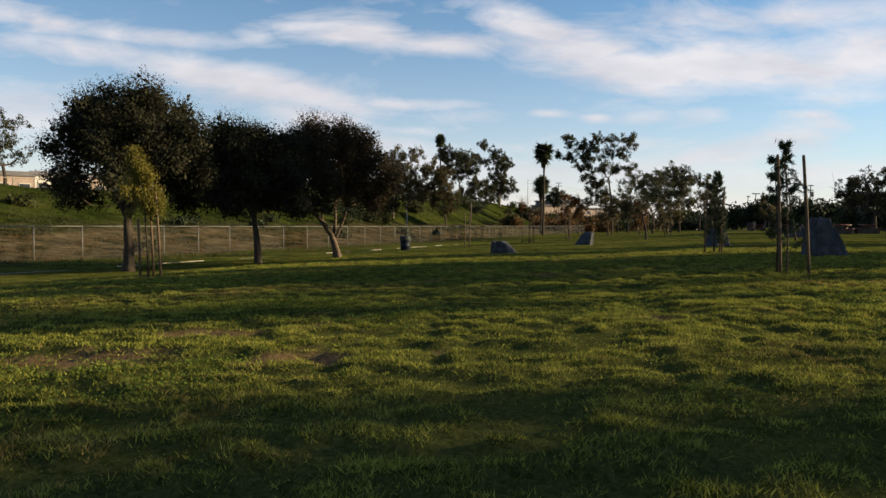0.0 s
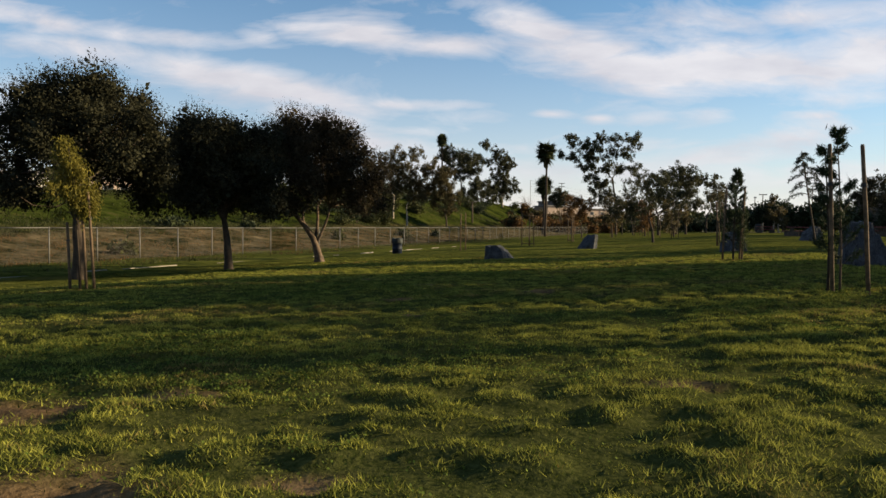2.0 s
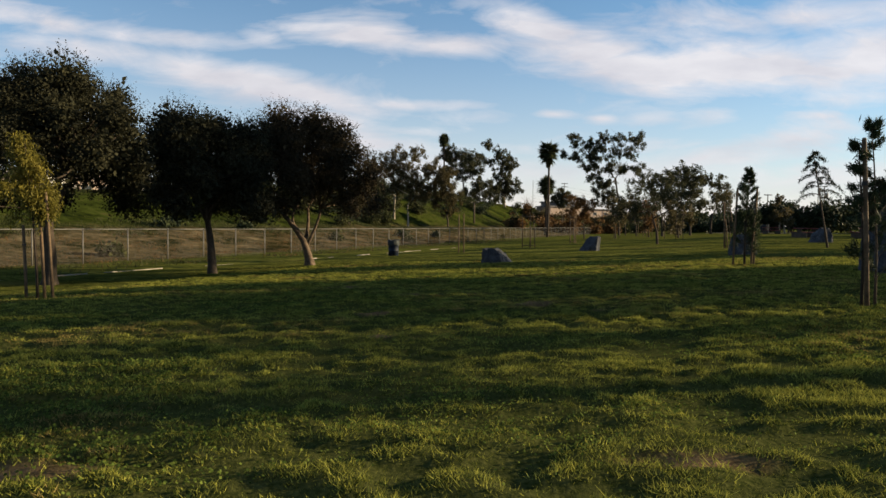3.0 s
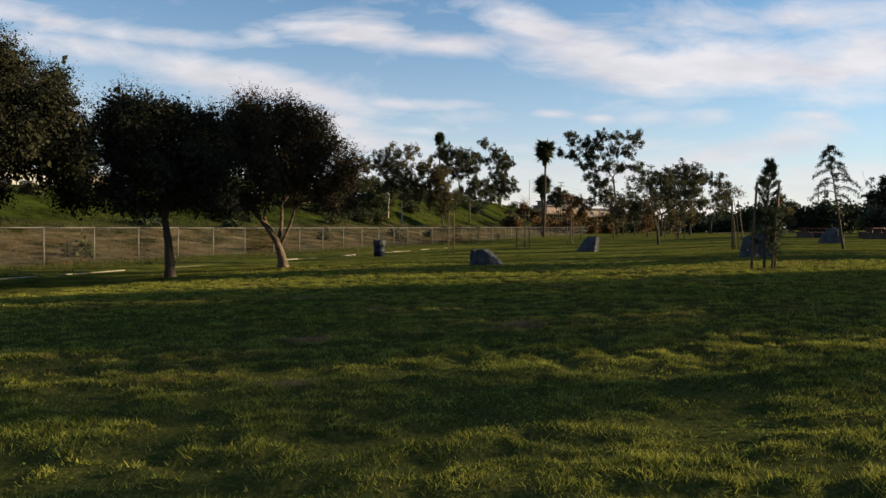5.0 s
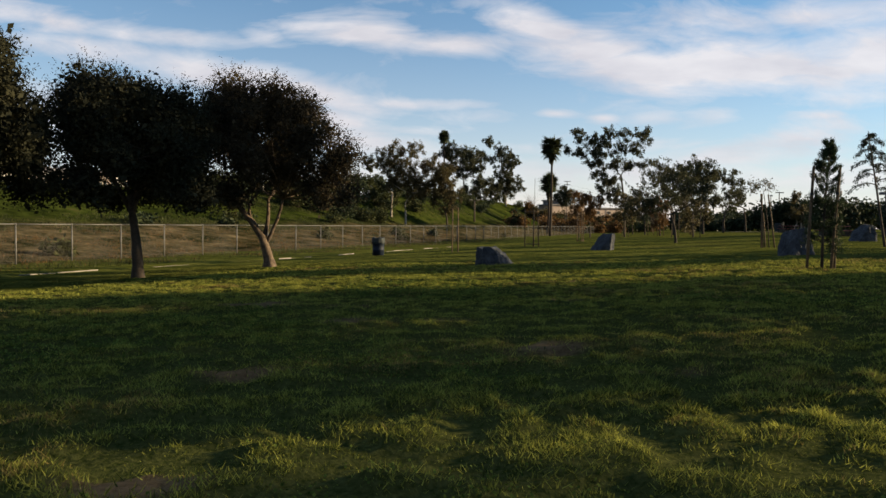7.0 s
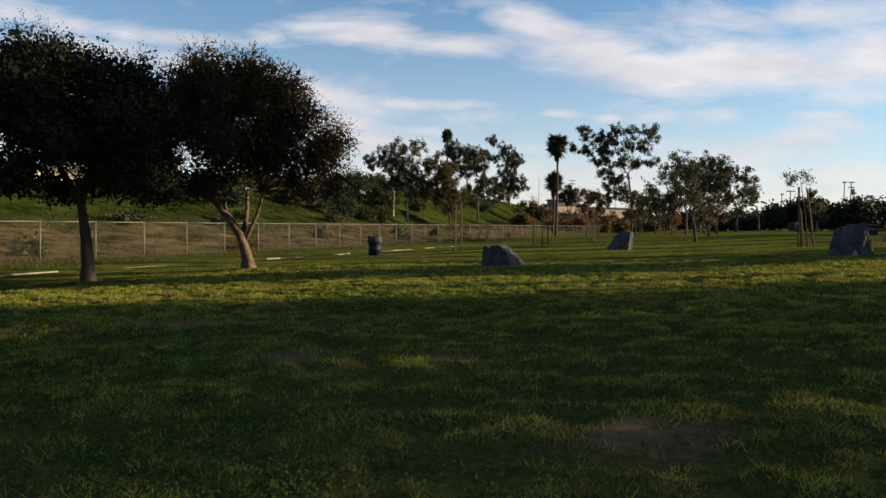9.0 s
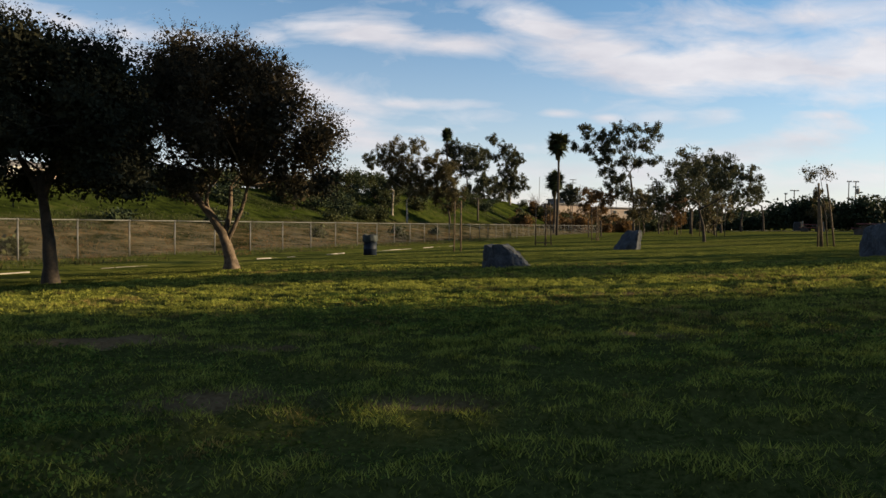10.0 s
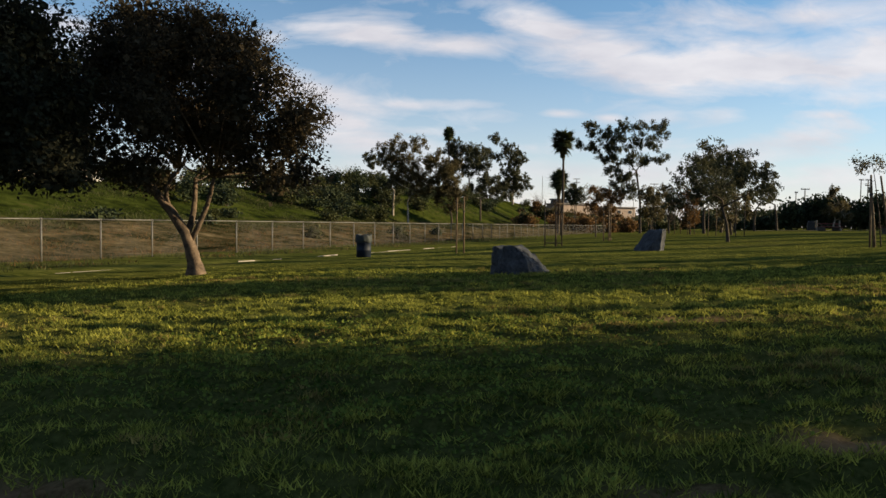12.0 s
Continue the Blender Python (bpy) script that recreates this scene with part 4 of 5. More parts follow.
stakes_at((14.3, -5.55), ((-0.30, 0.05, -0.06, 1.45), (-0.02, 0.2, -0.12, 2.1), (0.20, 0.1, -0.14, 2.12)), "stakes of the yellow-green sapling")
stakes_at((28.6, -5.05), ((-0.20, -0.05, -0.12, 2.14), (0.30, -0.1, -0.18, 2.16)), "stakes of the tufted pine")
stakes_at((27.16, 5.3), ((0.0, 0.0, 0.08, 2.13), (0.47, -0.05, 0.13, 2.15), (0.60, 0.06, 0.05, 2.1)), "stakes of the slim pine")
stakes_at((13.9, 20.0), ((-0.14, 0.0, 0.0, 2.1), (0.14, -0.1, -0.02, 2.12)), "stakes by the fence")
stakes_at((15.9, 27.2), ((-0.40, 0.3, -0.02, 2.15), (0.05, -0.2, -0.03, 2.1), (0.38, 0.1, -0.12, 2.15)), "stakes by the fence")
stakes_at((17.0, 36.4), ((-0.25, 0.0, -0.03, 2.15), (0.2, 0.2, 0.0, 2.2), (0.0, -0.2, 0.0, 2.1)), "stakes by the fence")
make_brace((15.9, 27.2), -0.42, 0.36, 0.16, 1.98, "stakes by the fence")
make_brace((17.0, 36.4), -0.27, 0.22, 0.14, 1.98, "stakes by the fence")
stakes_at((27.45, 19.7), ((-0.23, -0.1, -0.17, 2.16), (-0.20, 0.15, -0.04, 2.18), (0.0, 0.2, -0.15, 1.4), (0.25, -0.1, -0.36, 2.12)), "stakes of the thin sapling")
for i, place in enumerate(((17.9, 54.6), (20.9, 56.6), (24.3, 43.6), (22.6, 48.0), (19.5, 63.0))):
    stakes_at(place, ((-0.3, 0.0, 0.0, 2.1), (0.3, 0.1, 0.0, 2.15)), "stakes of the far young trees")


def make_sapling(place, label, name, seed, trunk_pts, girth, blobs, clumps, per, length, width, mat, spread=0.07, droop=0.2, gap=-0.35, bark=None, whorls=()):
    rng = np.random.default_rng(seed)
    tree = thing(name, spot(*place), label, "tree", "young staked trees", 21.5)
    wood = Shape().tube(trunk_pts, [girth * (1.1 - 0.8 * t) for t in np.linspace(0, 1, len(trunk_pts)).tolist()], 8)
    mass = []
    for b in blobs:
        root = min((Vector(p) for p in trunk_pts[1:]), key=lambda p: (p - Vector(b[:3])).length)
        limb(wood, root, b[:3], girth * 0.35, girth * 0.1, rng, 0.1, 5, 3)
    if blobs:
        mass.append(foliage(blobs, clumps, per, spread, length, width, rng, gap, 4.0, droop, -99, 0.9))
    for t, long, count in whorls:
        i = t * (len(trunk_pts) - 1)
        k = min(int(i), len(trunk_pts) - 2)
        root = Vector(trunk_pts[k]).lerp(Vector(trunk_pts[k + 1]), i - k)
        for j in range(count):
            a = rng.uniform(0, 6.28)
            tip = root + Vector((math.cos(a) * long, math.sin(a) * long, long * rng.uniform(0.5, 1.3)))
            limb(wood, root, tip, girth * 0.3, girth * 0.12, rng, 0.1, 5, 2)
            base = np.array(root) + (np.array(tip) - np.array(root)) * rng.uniform(0.42, 1.08, (120, 1))
            mass.append(leaves(base + rng.normal(size=base.shape) * 0.024, 0.095, 0.011, rng, -0.1, np.tile(np.array((tip - root).normalized()), (120, 1)) * 0.9))
    part("trunk", wood.mesh("trunk", bark or M_BARK, True), tree)
    part("crown", quads("crown", np.concatenate(mass), mat), tree)
    return tree


make_sapling((14.1, -5.45), "young tree with drooping yellow-green leaves, tied to stakes", "young_tree", 61,
             ((0, 0, -0.1), (-0.03, 0, 0.8), (-0.08, 0, 1.6), (-0.14, 0, 2.3), (-0.22, 0, 3.0)), 0.028,
             ((-0.30, 0.0, 2.15, 0.38, 0.38, 0.45), (-0.02, 0.1, 2.0, 0.36, 0.36, 0.42), (-0.32, 0.1, 2.75, 0.30, 0.30, 0.40), (-0.12, -0.1, 2.55, 0.32, 0.30, 0.4), (-0.36, 0.0, 3.2, 0.17, 0.17, 0.28), (0.12, 0, 1.75, 0.24, 0.25, 0.3), (-0.45, 0, 1.8, 0.22, 0.25, 0.28)),
             900, 9, 0.085, 0.024, M_LIME_LEAF, 0.06, 0.7, -0.3)
make_sapling((28.55, -4.95), "young pine with tufted needle whorls between stakes", "young_pine", 62,
             ((0, 0, -0.1), (0.0, 0, 0.6), (-0.03, 0, 1.2), (-0.07, 0, 1.8), (-0.12, 0, 2.28)), 0.018, (), 0, 0, 0, 0, M_PINE_LEAF,
             whorls=((0.16, 0.26, 2), (0.26, 0.28, 3), (0.38, 0.22, 3), (0.48, 0.24, 3), (0.58, 0.18, 2), (0.68, 0.17, 3), (0.78, 0.15, 2), (0.86, 0.10, 2), (0.94, 0.06, 2), (0.99, 0.09, 4)), bark=M_OAK_BARK)
make_sapling((28.37, -5.12), "bushy pine shoot against a stake", "young_pine", 63,
             ((0, 0, -0.1), (0.0, 0, 0.7), (-0.05, 0, 1.4), (-0.10, 0, 2.0)), 0.02, (), 0, 0, 0, 0, M_PINE_LEAF,
             whorls=((0.28, 0.18, 2), (0.45, 0.16, 2), (0.58, 0.18, 2), (0.7, 0.12, 2), (0.82, 0.11, 3), (0.92, 0.09, 2), (0.99, 0.08, 3)))
make_sapling((27.46, 5.45), "slim dark pine tied between three stakes", "young_pine", 64,
             ((0, 0, -0.1), (0.0, 0, 0.6), (0.02, 0, 1.3), (0.05, 0, 2.0), (0.09, 0, 2.52)), 0.03,
             ((-0.22, 0.0, 0.95, 0.16, 0.2, 0.22), (0.22, 0.1, 0.8, 0.20, 0.2, 0.26), (-0.12, 0.0, 1.35, 0.15, 0.2, 0.2), (0.2, 0.0, 1.25, 0.14, 0.2, 0.22), (-0.24, 0, 0.6, 0.14, 0.2, 0.18), (0.26, 0, 0.45, 0.16, 0.2, 0.2)),
             330, 8, 0.10, 0.014, M_PINE_LEAF, 0.05, -0.35, -0.45,
             whorls=((0.22, 0.30, 4), (0.32, 0.34, 5), (0.40, 0.36, 6), (0.48, 0.32, 6), (0.56, 0.30, 6), (0.64, 0.26, 6), (0.71, 0.22, 6), (0.78, 0.19, 6), (0.85, 0.15, 5), (0.91, 0.12, 5), (0.96, 0.10, 4), (0.995, 0.10, 4)))
make_sapling((27.5, 19.75), "thin sapling with sparse leaves above its stakes", "young_tree", 65,
             ((0, 0, -0.1), (-0.10, 0, 1.0), (-0.26, 0, 2.0), (-0.36, 0, 2.5)), 0.020,
             ((-0.84, 0.0, 2.62, 0.12, 0.15, 0.12), (-0.70, 0.0, 2.36, 0.18, 0.2, 0.16), (-0.5, 0.1, 2.5, 0.16, 0.2, 0.14), (-0.25, 0.0, 2.58, 0.24, 0.25, 0.16), (-0.02, 0.1, 2.42, 0.2, 0.2, 0.18), (-0.62, 0, 1.9, 0.2, 0.2, 0.16)), 85, 5, 0.09, 0.04, M_GUM_OLIVE, 0.08, 0.2, -0.2)
for i, (x, y) in enumerate(((15.9, 27.3), (17.0, 36.5))):
    make_sapling((x, y), "thin sapling nearly bare of leaves", "young_tree", 70 + i, ((0, 0, -0.1), (0.02, 0, 0.9), (0.0, 0, 1.7), (0.03, 0, 2.3)), 0.016,
                 ((0.0, 0.0, 2.0, 0.22, 0.2, 0.25), (0.1, 0.1, 1.6, 0.2, 0.2, 0.2)), 60, 4, 0.08, 0.035, M_RUST_LEAF, 0.07, 0.2, -0.2)


# ---- boulders ----
def make_boulder(place, label, seed, wide, deep, tall, cuts, turn, lean=0.0, ribs=0.0):
    """A quarried granite boulder: a rounded block cleaved by planes (normal x, y, z, distance), leaning, with ribs down its sloping side."""
    rng = np.random.default_rng(seed)
    bm = bmesh.new()
    bmesh.ops.create_icosphere(bm, subdivisions=5, radius=1.0)
    off = Vector(rng.uniform(-30, 30, 3))
    planes = [(Vector(c[:3]).normalized(), c[3]) for c in cuts]
    for v in bm.verts:
        p = v.co.normalized()
        p = p / (abs(p.x) ** 3.4 + abs(p.y) ** 3.4 + abs(p.z) ** 3.4) ** (1 / 3.4)
        p.z = max(p.z, -0.3)
        p += p.normalized() * noise.fractal(p * 1.1 + off, 0.9, 2.0, 3) * 0.14
        for k in range(2):
            for way, far in planes:
                d = way.dot(p) - far - 0.09 * noise.noise(p * 1.9 + off)
                if d > 0:
                    p -= way * d * 0.86
        # cleavage: sharp-backed steps running down the sloping side
        across = p.y * 3.4 + p.x * 0.9 + 1.1 * noise.noise(p * 1.3 + off)
        tooth = across - math.floor(across)
        step = (tooth ** 0.6 if tooth < 0.8 else (1 - tooth) * 4.4) - 0.5
        p.z += ribs * step * max(0.0, min(1.0, p.x * 1.6 + 0.35)) * max(0.0, min(1.0, p.z * 2 + 0.4))
        crease = 1 - abs(noise.noise(p * 2.4 + off)) * 5
        p -= p.normalized() * max(0.0, crease) * 0.03
        p += p.normalized() * noise.fractal(p * 5.0 + off, 0.7, 2.1, 5) * 0.05
        v.co = Vector(((p.x + lean * p.z) * wide / 2, p.y * deep / 2, (p.z + 0.12) * tall / 1.0))
    data = bpy.data.meshes.new("boulder")
    bm.to_mesh(data)
    bm.free()
    data.materials.append(M_STONE)
    ob = new("boulder", data)
    ob.matrix_world = pose(*spot(*place, 0.05), 0, 0, turn)
    return tagged(ob, label, "boulder", "boulders on the lawn")


make_boulder((19.52, 8.45), "blue-grey granite boulder with a ribbed sloping side", 81, 1.32, 1.0, 0.70, ((-0.97, -0.2, 0.1, 0.80), (-0.12, 0.0, 1.0, 0.70), (0.62, -0.12, 0.72, 0.38), (-0.25, -0.95, 0.15, 0.72), (0.5, -0.75, 0.45, 0.62)), 22, 0.0, 0.30)
make_boulder((20.7, 21.0), "dark granite boulder leaning on the turf", 82, 1.16, 0.9, 0.80, ((-0.76, -0.2, 0.62, 0.34), (0.10, 0.0, 1.0, 0.88), (0.85, -0.5, -0.05, 0.72), (-0.25, -0.95, 0.1, 0.66)), 26, 0.16, 0.14)
make_boulder((27.75, 12.5), "large weathered granite boulder with a flat top", 83, 1.0, 0.85, 0.84, ((0.0, 0.1, 1.0, 0.84), (-0.85, -0.2, 0.45, 0.74), (0.9, -0.2, 0.35, 0.8), (0.1, -0.95, 0.25, 0.75)), 20, 0.0, 0.16)
make_boulder((30.33, 2.35), "tall granite boulder with a sloping ribbed shoulder", 84, 1.22, 1.0, 1.04, ((-0.95, -0.1, 0.2, 0.8), (0.72, -0.1, 0.62, 0.50), (0.0, 0.0, 1.0, 0.9), (-0.1, -0.95, 0.2, 0.72), (0.4, -0.8, 0.35, 0.66)), 20, 0.0, 0.26)
make_boulder((32.7, 30.4), "grey granite boulder with a sloping shoulder", 85, 1.4, 1.0, 0.9, ((-0.7, -0.1, 0.65, 0.5), (0.95, -0.1, 0.2, 0.8), (0.0, 0.0, 1.0, 0.88), (0.1, -0.95, 0.2, 0.72)), 20, 0.0, 0.08)


# ---- litter drum ----
def make_drum(place):
    drum = thing("litter_drum", spot(*place), "dark blue steel litter drum lined with a grey bag", "bin")
    body = ((0.26, 0.0), (0.285, 0.01), (0.285, 0.27), (0.297, 0.285), (0.285, 0.30), (0.285, 0.56), (0.297, 0.575), (0.285, 0.59), (0.285, 0.84), (0.295, 0.855), (0.285, 0.87), (0.27, 0.87), (0.27, 0.60))
    part("body", Shape().lathe(body, 28).mesh("body", M_DRUM, True), drum)
    rng = np.random.default_rng(9)
    bag = Shape().lathe(((0.262, 0.62), (0.265, 0.88), (0.30, 0.895), (0.312, 0.87), (0.318, 0.75), (0.325, 0.62), (0.315, 0.60)), 28)
    bag.v = [(x * (1 + 0.05 * math.sin(9 * math.atan2(y, x) + z * 8)), y * (1 + 0.05 * math.sin(9 * math.atan2(y, x) + z * 8)), z + 0.03 * math.sin(5 * math.atan2(y, x))) for x, y, z in bag.v]
    part("liner_bag", bag.mesh("liner_bag", M_LINER, True), drum, "grey plastic liner folded over the rim")


make_drum((10.0, 19.6))


# ---- concrete strips of the ditch, its lit far lip put into their pale colour ----
edging = thing("lit_ditch_lip", spot(4.8, 0.0), "broken concrete strips, pale for the lit lip of a shallow ditch", "edging")
rng_edge = np.random.default_rng(77)
y = -9.0
while y < 40:
    long = rng_edge.uniform(0.5, 1.7)
    if rng_edge.random() < 0.78:
        xa, xb = float(swale_x(y)) - 0.42, float(swale_x(y + long)) - 0.42
        way = Vector((xb - xa, long, 0)).normalized()
        slab = Shape().box(-0.02, 0, -0.12, 0.02, long - 0.05, 0.018 + rng_edge.uniform(-0.03, 0.025), 0.012)
        ob = part("slab", slab.mesh("slab", M_CONCRETE), edging)
        ob.matrix_local = Matrix.Translation(Vector(spot(xa, y)) - edging.location) @ pose(0, 0, 0, rng_edge.uniform(-1, 1), rng_edge.uniform(-4, 4), math.degrees(math.atan2(-way.x, way.y)))
    y += long


# ---- scrub on the bank ----
def make_bush(place, label, seed, wide, tall, mat, name="shrub", group="scrub on the bank", size=0.24):
    rng = np.random.default_rng(seed)
    bush = thing(name, spot(*place, 0.1), label, "shrub", group)
    stems, blobs = Shape(), []
    for k in range(7):
        a, r = rng.uniform(0, 6.28), rng.uniform(0, 0.6)
        b = (math.cos(a) * r * wide / 2, math.sin(a) * r * wide / 2, tall * rng.uniform(0.3, 0.68), wide * 0.26, wide * 0.26, tall * 0.32)
        blobs.append(b)
        limb(stems, (0, 0, 0), b[:3], 0.05, 0.015, rng, 0.1, 5, 3)
    part("stems", stems.mesh("stems", M_BARK), bush)
    part("leaves", quads("leaves", foliage(blobs, int((60 + min(10 * wide * tall, 190 if size < 0.7 else 120)) * (1.5 if name == "screen_shrub" else 1.0)), 5, size, size * 1.35, size * 0.8, rng, -0.4, 1.3, 0.1, 0.05, 0.8), mat), bush)
    return bush


rng_b = np.random.default_rng(99)
scrub = []
for i in range(64):            # a belt of dark scrub on the slope behind the oaks
    y = rng_b.uniform(46, 128)
    t = rng_b.random()
    scrub.append((-17 - 0.02 * y - t * 18, y, rng_b.uniform(3.0, 6.0), rng_b.uniform(1.4, 3.0)))
for i in range(16):            # dark growth on the slope behind the pale trunks
    scrub.append((-31.5 - rng_b.random() * 8, rng_b.uniform(90, 132), rng_b.uniform(3.0, 5.0), rng_b.uniform(1.2, 2.4)))
for i in range(9):             # scattered clumps on the open slope
    y = rng_b.uniform(0, 50)
    scrub.append((-14 - rng_b.random() * 20, y, rng_b.uniform(1.4, 3.2), rng_b.uniform(0.6, 1.5)))
for i in range(5):             # weeds at the foot of the bank
    scrub.append((-4 - rng_b.random() * 8, rng_b.uniform(2, 70), rng_b.uniform(0.8, 1.6), rng_b.uniform(0.4, 0.9)))
for i in range(12):            # far end of the bank
    scrub.append((-29 - rng_b.random() * 9, rng_b.uniform(135, 235), rng_b.uniform(3, 6), rng_b.uniform(1.5, 3.2)))
scrub = [b for b in scrub if not (84 < b[1] < 126 and b[0] > -31)]      # the hollow where the pale trunks stand is open
for i, (x, y, w, h) in enumerate(scrub):
    make_bush((x, y), "dense dark green scrub on the slope" if i % 3 else "olive scrub drying on the slope", 200 + i, w, h, (M_HEDGE_LEAF, M_SCRUB_LEAF, M_HEDGE_LEAF, M_SCRUB_LEAF)[i % 4])
for i in range(36):            # rusty thicket past the palms
    x, y = rng_b.uniform(-20, 12), rng_b.uniform(145, 205)
    make_bush((x, y), "rusty brown thicket beyond the fence", 300 + i, rng_b.uniform(4, 7), rng_b.uniform(2.2, 4.2), M_RUST_LEAF if i % 2 else M_SCRUB_LEAF, group="far thicket", size=0.4)
for i in range(15):            # tall thicket before the low buildings
    t = (i + rng_b.uniform(-0.4, 0.4)) / 14
    make_bush((-29 + 25 * t, 203 + 15 * t), "tall reddish brown thicket before low buildings", 520 + i, rng_b.uniform(4, 6), rng_b.uniform(4.6, 5.8), (M_RUST_LEAF, M_SCRUB_LEAF, M_GUM_OLIVE)[i % 3], group="far thicket", size=0.45)
for i in range(30):            # bushes along the crest
    y = 62 + i * 4.2 + rng_b.uniform(-2, 2)
    make_bush((-36 - 0.045 * y - rng_b.uniform(0, 4), y), "round dark shrub on the crest", 340 + i + (100 if i > 17 else 0), rng_b.uniform(3.5, 6), rng_b.uniform(2.0, 3.6) + 2.2 * math.exp(-((y - 118) / 24) ** 2), (M_HEDGE_LEAF, M_HEDGE_LEAF, M_SCRUB_LEAF)[i % 3], group="shrubs on the crest", size=0.30)
for i in range(30):            # dark screen of shrubs across the far end of the lawn
    x = 22 + i * 2.0 + rng_b.uniform(-0.8, 0.8)
    y = 106 - 0.25 * (x - 22) + rng_b.uniform(-5, 5)
    make_bush((x, y), "tall dark evergreen screen shrub", 360 + i, rng_b.uniform(4.0, 6.0), rng_b.uniform(3.6, 5.2) if x > 30 else rng_b.uniform(2.2, 3.4), M_HEDGE_LEAF, "screen_shrub", "evergreen screen", 0.34)


for i in range(5):             # lower shrubs before the park building
    make_bush((44.5 + 2.2 * i, 79.0 - 0.4 * i), "dark evergreen shrub before the park building", 560 + i, rng_b.uniform(3.0, 4.0), rng_b.uniform(2.8, 3.3), M_HEDGE_LEAF, "screen_shrub", "evergreen screen", 0.30)
for i in range(46):            # the tree line that closes the view
    x = -30 + i * 4.2 + rng_b.uniform(-1.5, 1.5)
    y = 262 - 0.5 * max(x - 40, 0) + rng_b.uniform(-14, 14)
    make_bush((x, y), "distant dark tree in the far tree line", 420 + i, rng_b.uniform(7, 11), rng_b.uniform(4.5, 8.5), M_HEDGE_LEAF if i % 3 else M_SCRUB_LEAF, "distant_tree", "far tree line", 1.0)


# ---- far buildings and poles ----
def make_building(place, turn, wide, deep, tall, label, wall_mat, bays, name="low_building", roof_over=0.5, base=0.0):
    z = spot(*place)[2] - 0.5
    house = thing(name, (*place, z), label, "building", turn=turn)
    tall += 0.5
    part("wall", Shape().box(-wide / 2, -deep / 2, 0, wide / 2, deep / 2, tall, 0.03).mesh("wall", wall_mat), house)
    if name == "trailer_home":
        roof, e, d = Shape(), wide / 2 + roof_over, deep / 2 + roof_over
        roof.v = [(-e, -d, tall + 0.004), (e, -d, tall + 0.004), (e, d, tall + 0.004), (-e, d, tall + 0.004), (-e, 0, tall + 0.62), (e, 0, tall + 0.62)]
        roof.f = [(0, 1, 5, 4), (2, 3, 4, 5), (0, 4, 3), (1, 2, 5), (3, 2, 1, 0)]
    else:
        roof = Shape().box(-wide / 2 - roof_over, -deep / 2 - roof_over, tall + 0.004, wide / 2 + roof_over, deep / 2 + roof_over, tall + 0.35, 0.06)
    part("roof", roof.mesh("roof", M_ROOF), house)
    for k in range(bays):
        x = -wide / 2 + wide * (k + 0.5) / bays
        w = min(1.4, wide / bays * 0.5)
        frame_mesh = Shape().box(x - w / 2 - 0.08, -deep / 2 - 0.06, tall - 2.0, x + w / 2 + 0.08, -deep / 2 - 0.004, tall - 0.8, 0.01)
        window = part("window", frame_mesh.mesh("window", M_WHITE), house)
        part("pane", Shape().box(x - w / 2, -deep / 2 - 0.075, tall - 1.92, x + w / 2, -deep / 2 - 0.064, tall - 0.88).mesh("pane", M_GLASS), window)
    return house


make_building((-22.0, 219.0), 48, 13.0, 8.0, 8.5 - spot(-22.0, 219.0)[2], "long low pinkish wall of a building beyond the bank", M_TAN, 0)
make_building((-27.6, 228.0), 20, 5.2, 4.0, 10.4 - spot(-27.6, 228.0)[2], "dark flat-roofed box behind the low building", M_ROOF, 0)
make_building((-11.0, 236.0), 46, 14.0, 8.0, 7.9 - spot(-11.0, 236.0)[2], "pale low building behind the thicket", M_TAN, 3)
make_building((50.2, 85.5), 18, 9.0, 6.0, 4.6, "brown flat-roofed park building", M_DARKWOOD, 0, "park_building")
for i, (x, y) in enumerate(((-47.5, 36.0), (-45.5, 50.0), (-50.0, 20.0), (-48.5, 28.0), (-46.8, 43.0), (-46.5, 58.0), (-51.0, 11.0))):
    make_building((x, y), 62, 6.2, 2.6, 1.7, "white trailer home above the bank" if i > 2 else "beige trailer home above the bank", M_WHITE if i > 2 else M_TAN, 3, "trailer_home", 0.15)

ranch = thing("rail_fence", spot(-36.5, 10.0), "white ranch rail fence along the crest of the bank", "fence")
for i in range(48):
    yy = -16 + i * 2.4
    xx = -35.8 - 0.045 * yy
    p = Vector(spot(xx, yy)) - ranch.location
    part("post", Shape().box(p.x - 0.05, p.y - 0.05, p.z - 0.3, p.x + 0.05, p.y + 0.05, p.z + 1.1, 0.01).mesh("post", M_CONCRETE), ranch)
    q = Vector(spot(-35.8 - 0.045 * (yy + 2.4), yy + 2.4)) - ranch.location
    for h in (1.0,):
        part("rail", Shape().tube((p + Vector((0.08, 0, h)), q + Vector((0.08, 0, h))), (0.04, 0.04), 4).mesh("rail", M_CONCRETE), ranch)


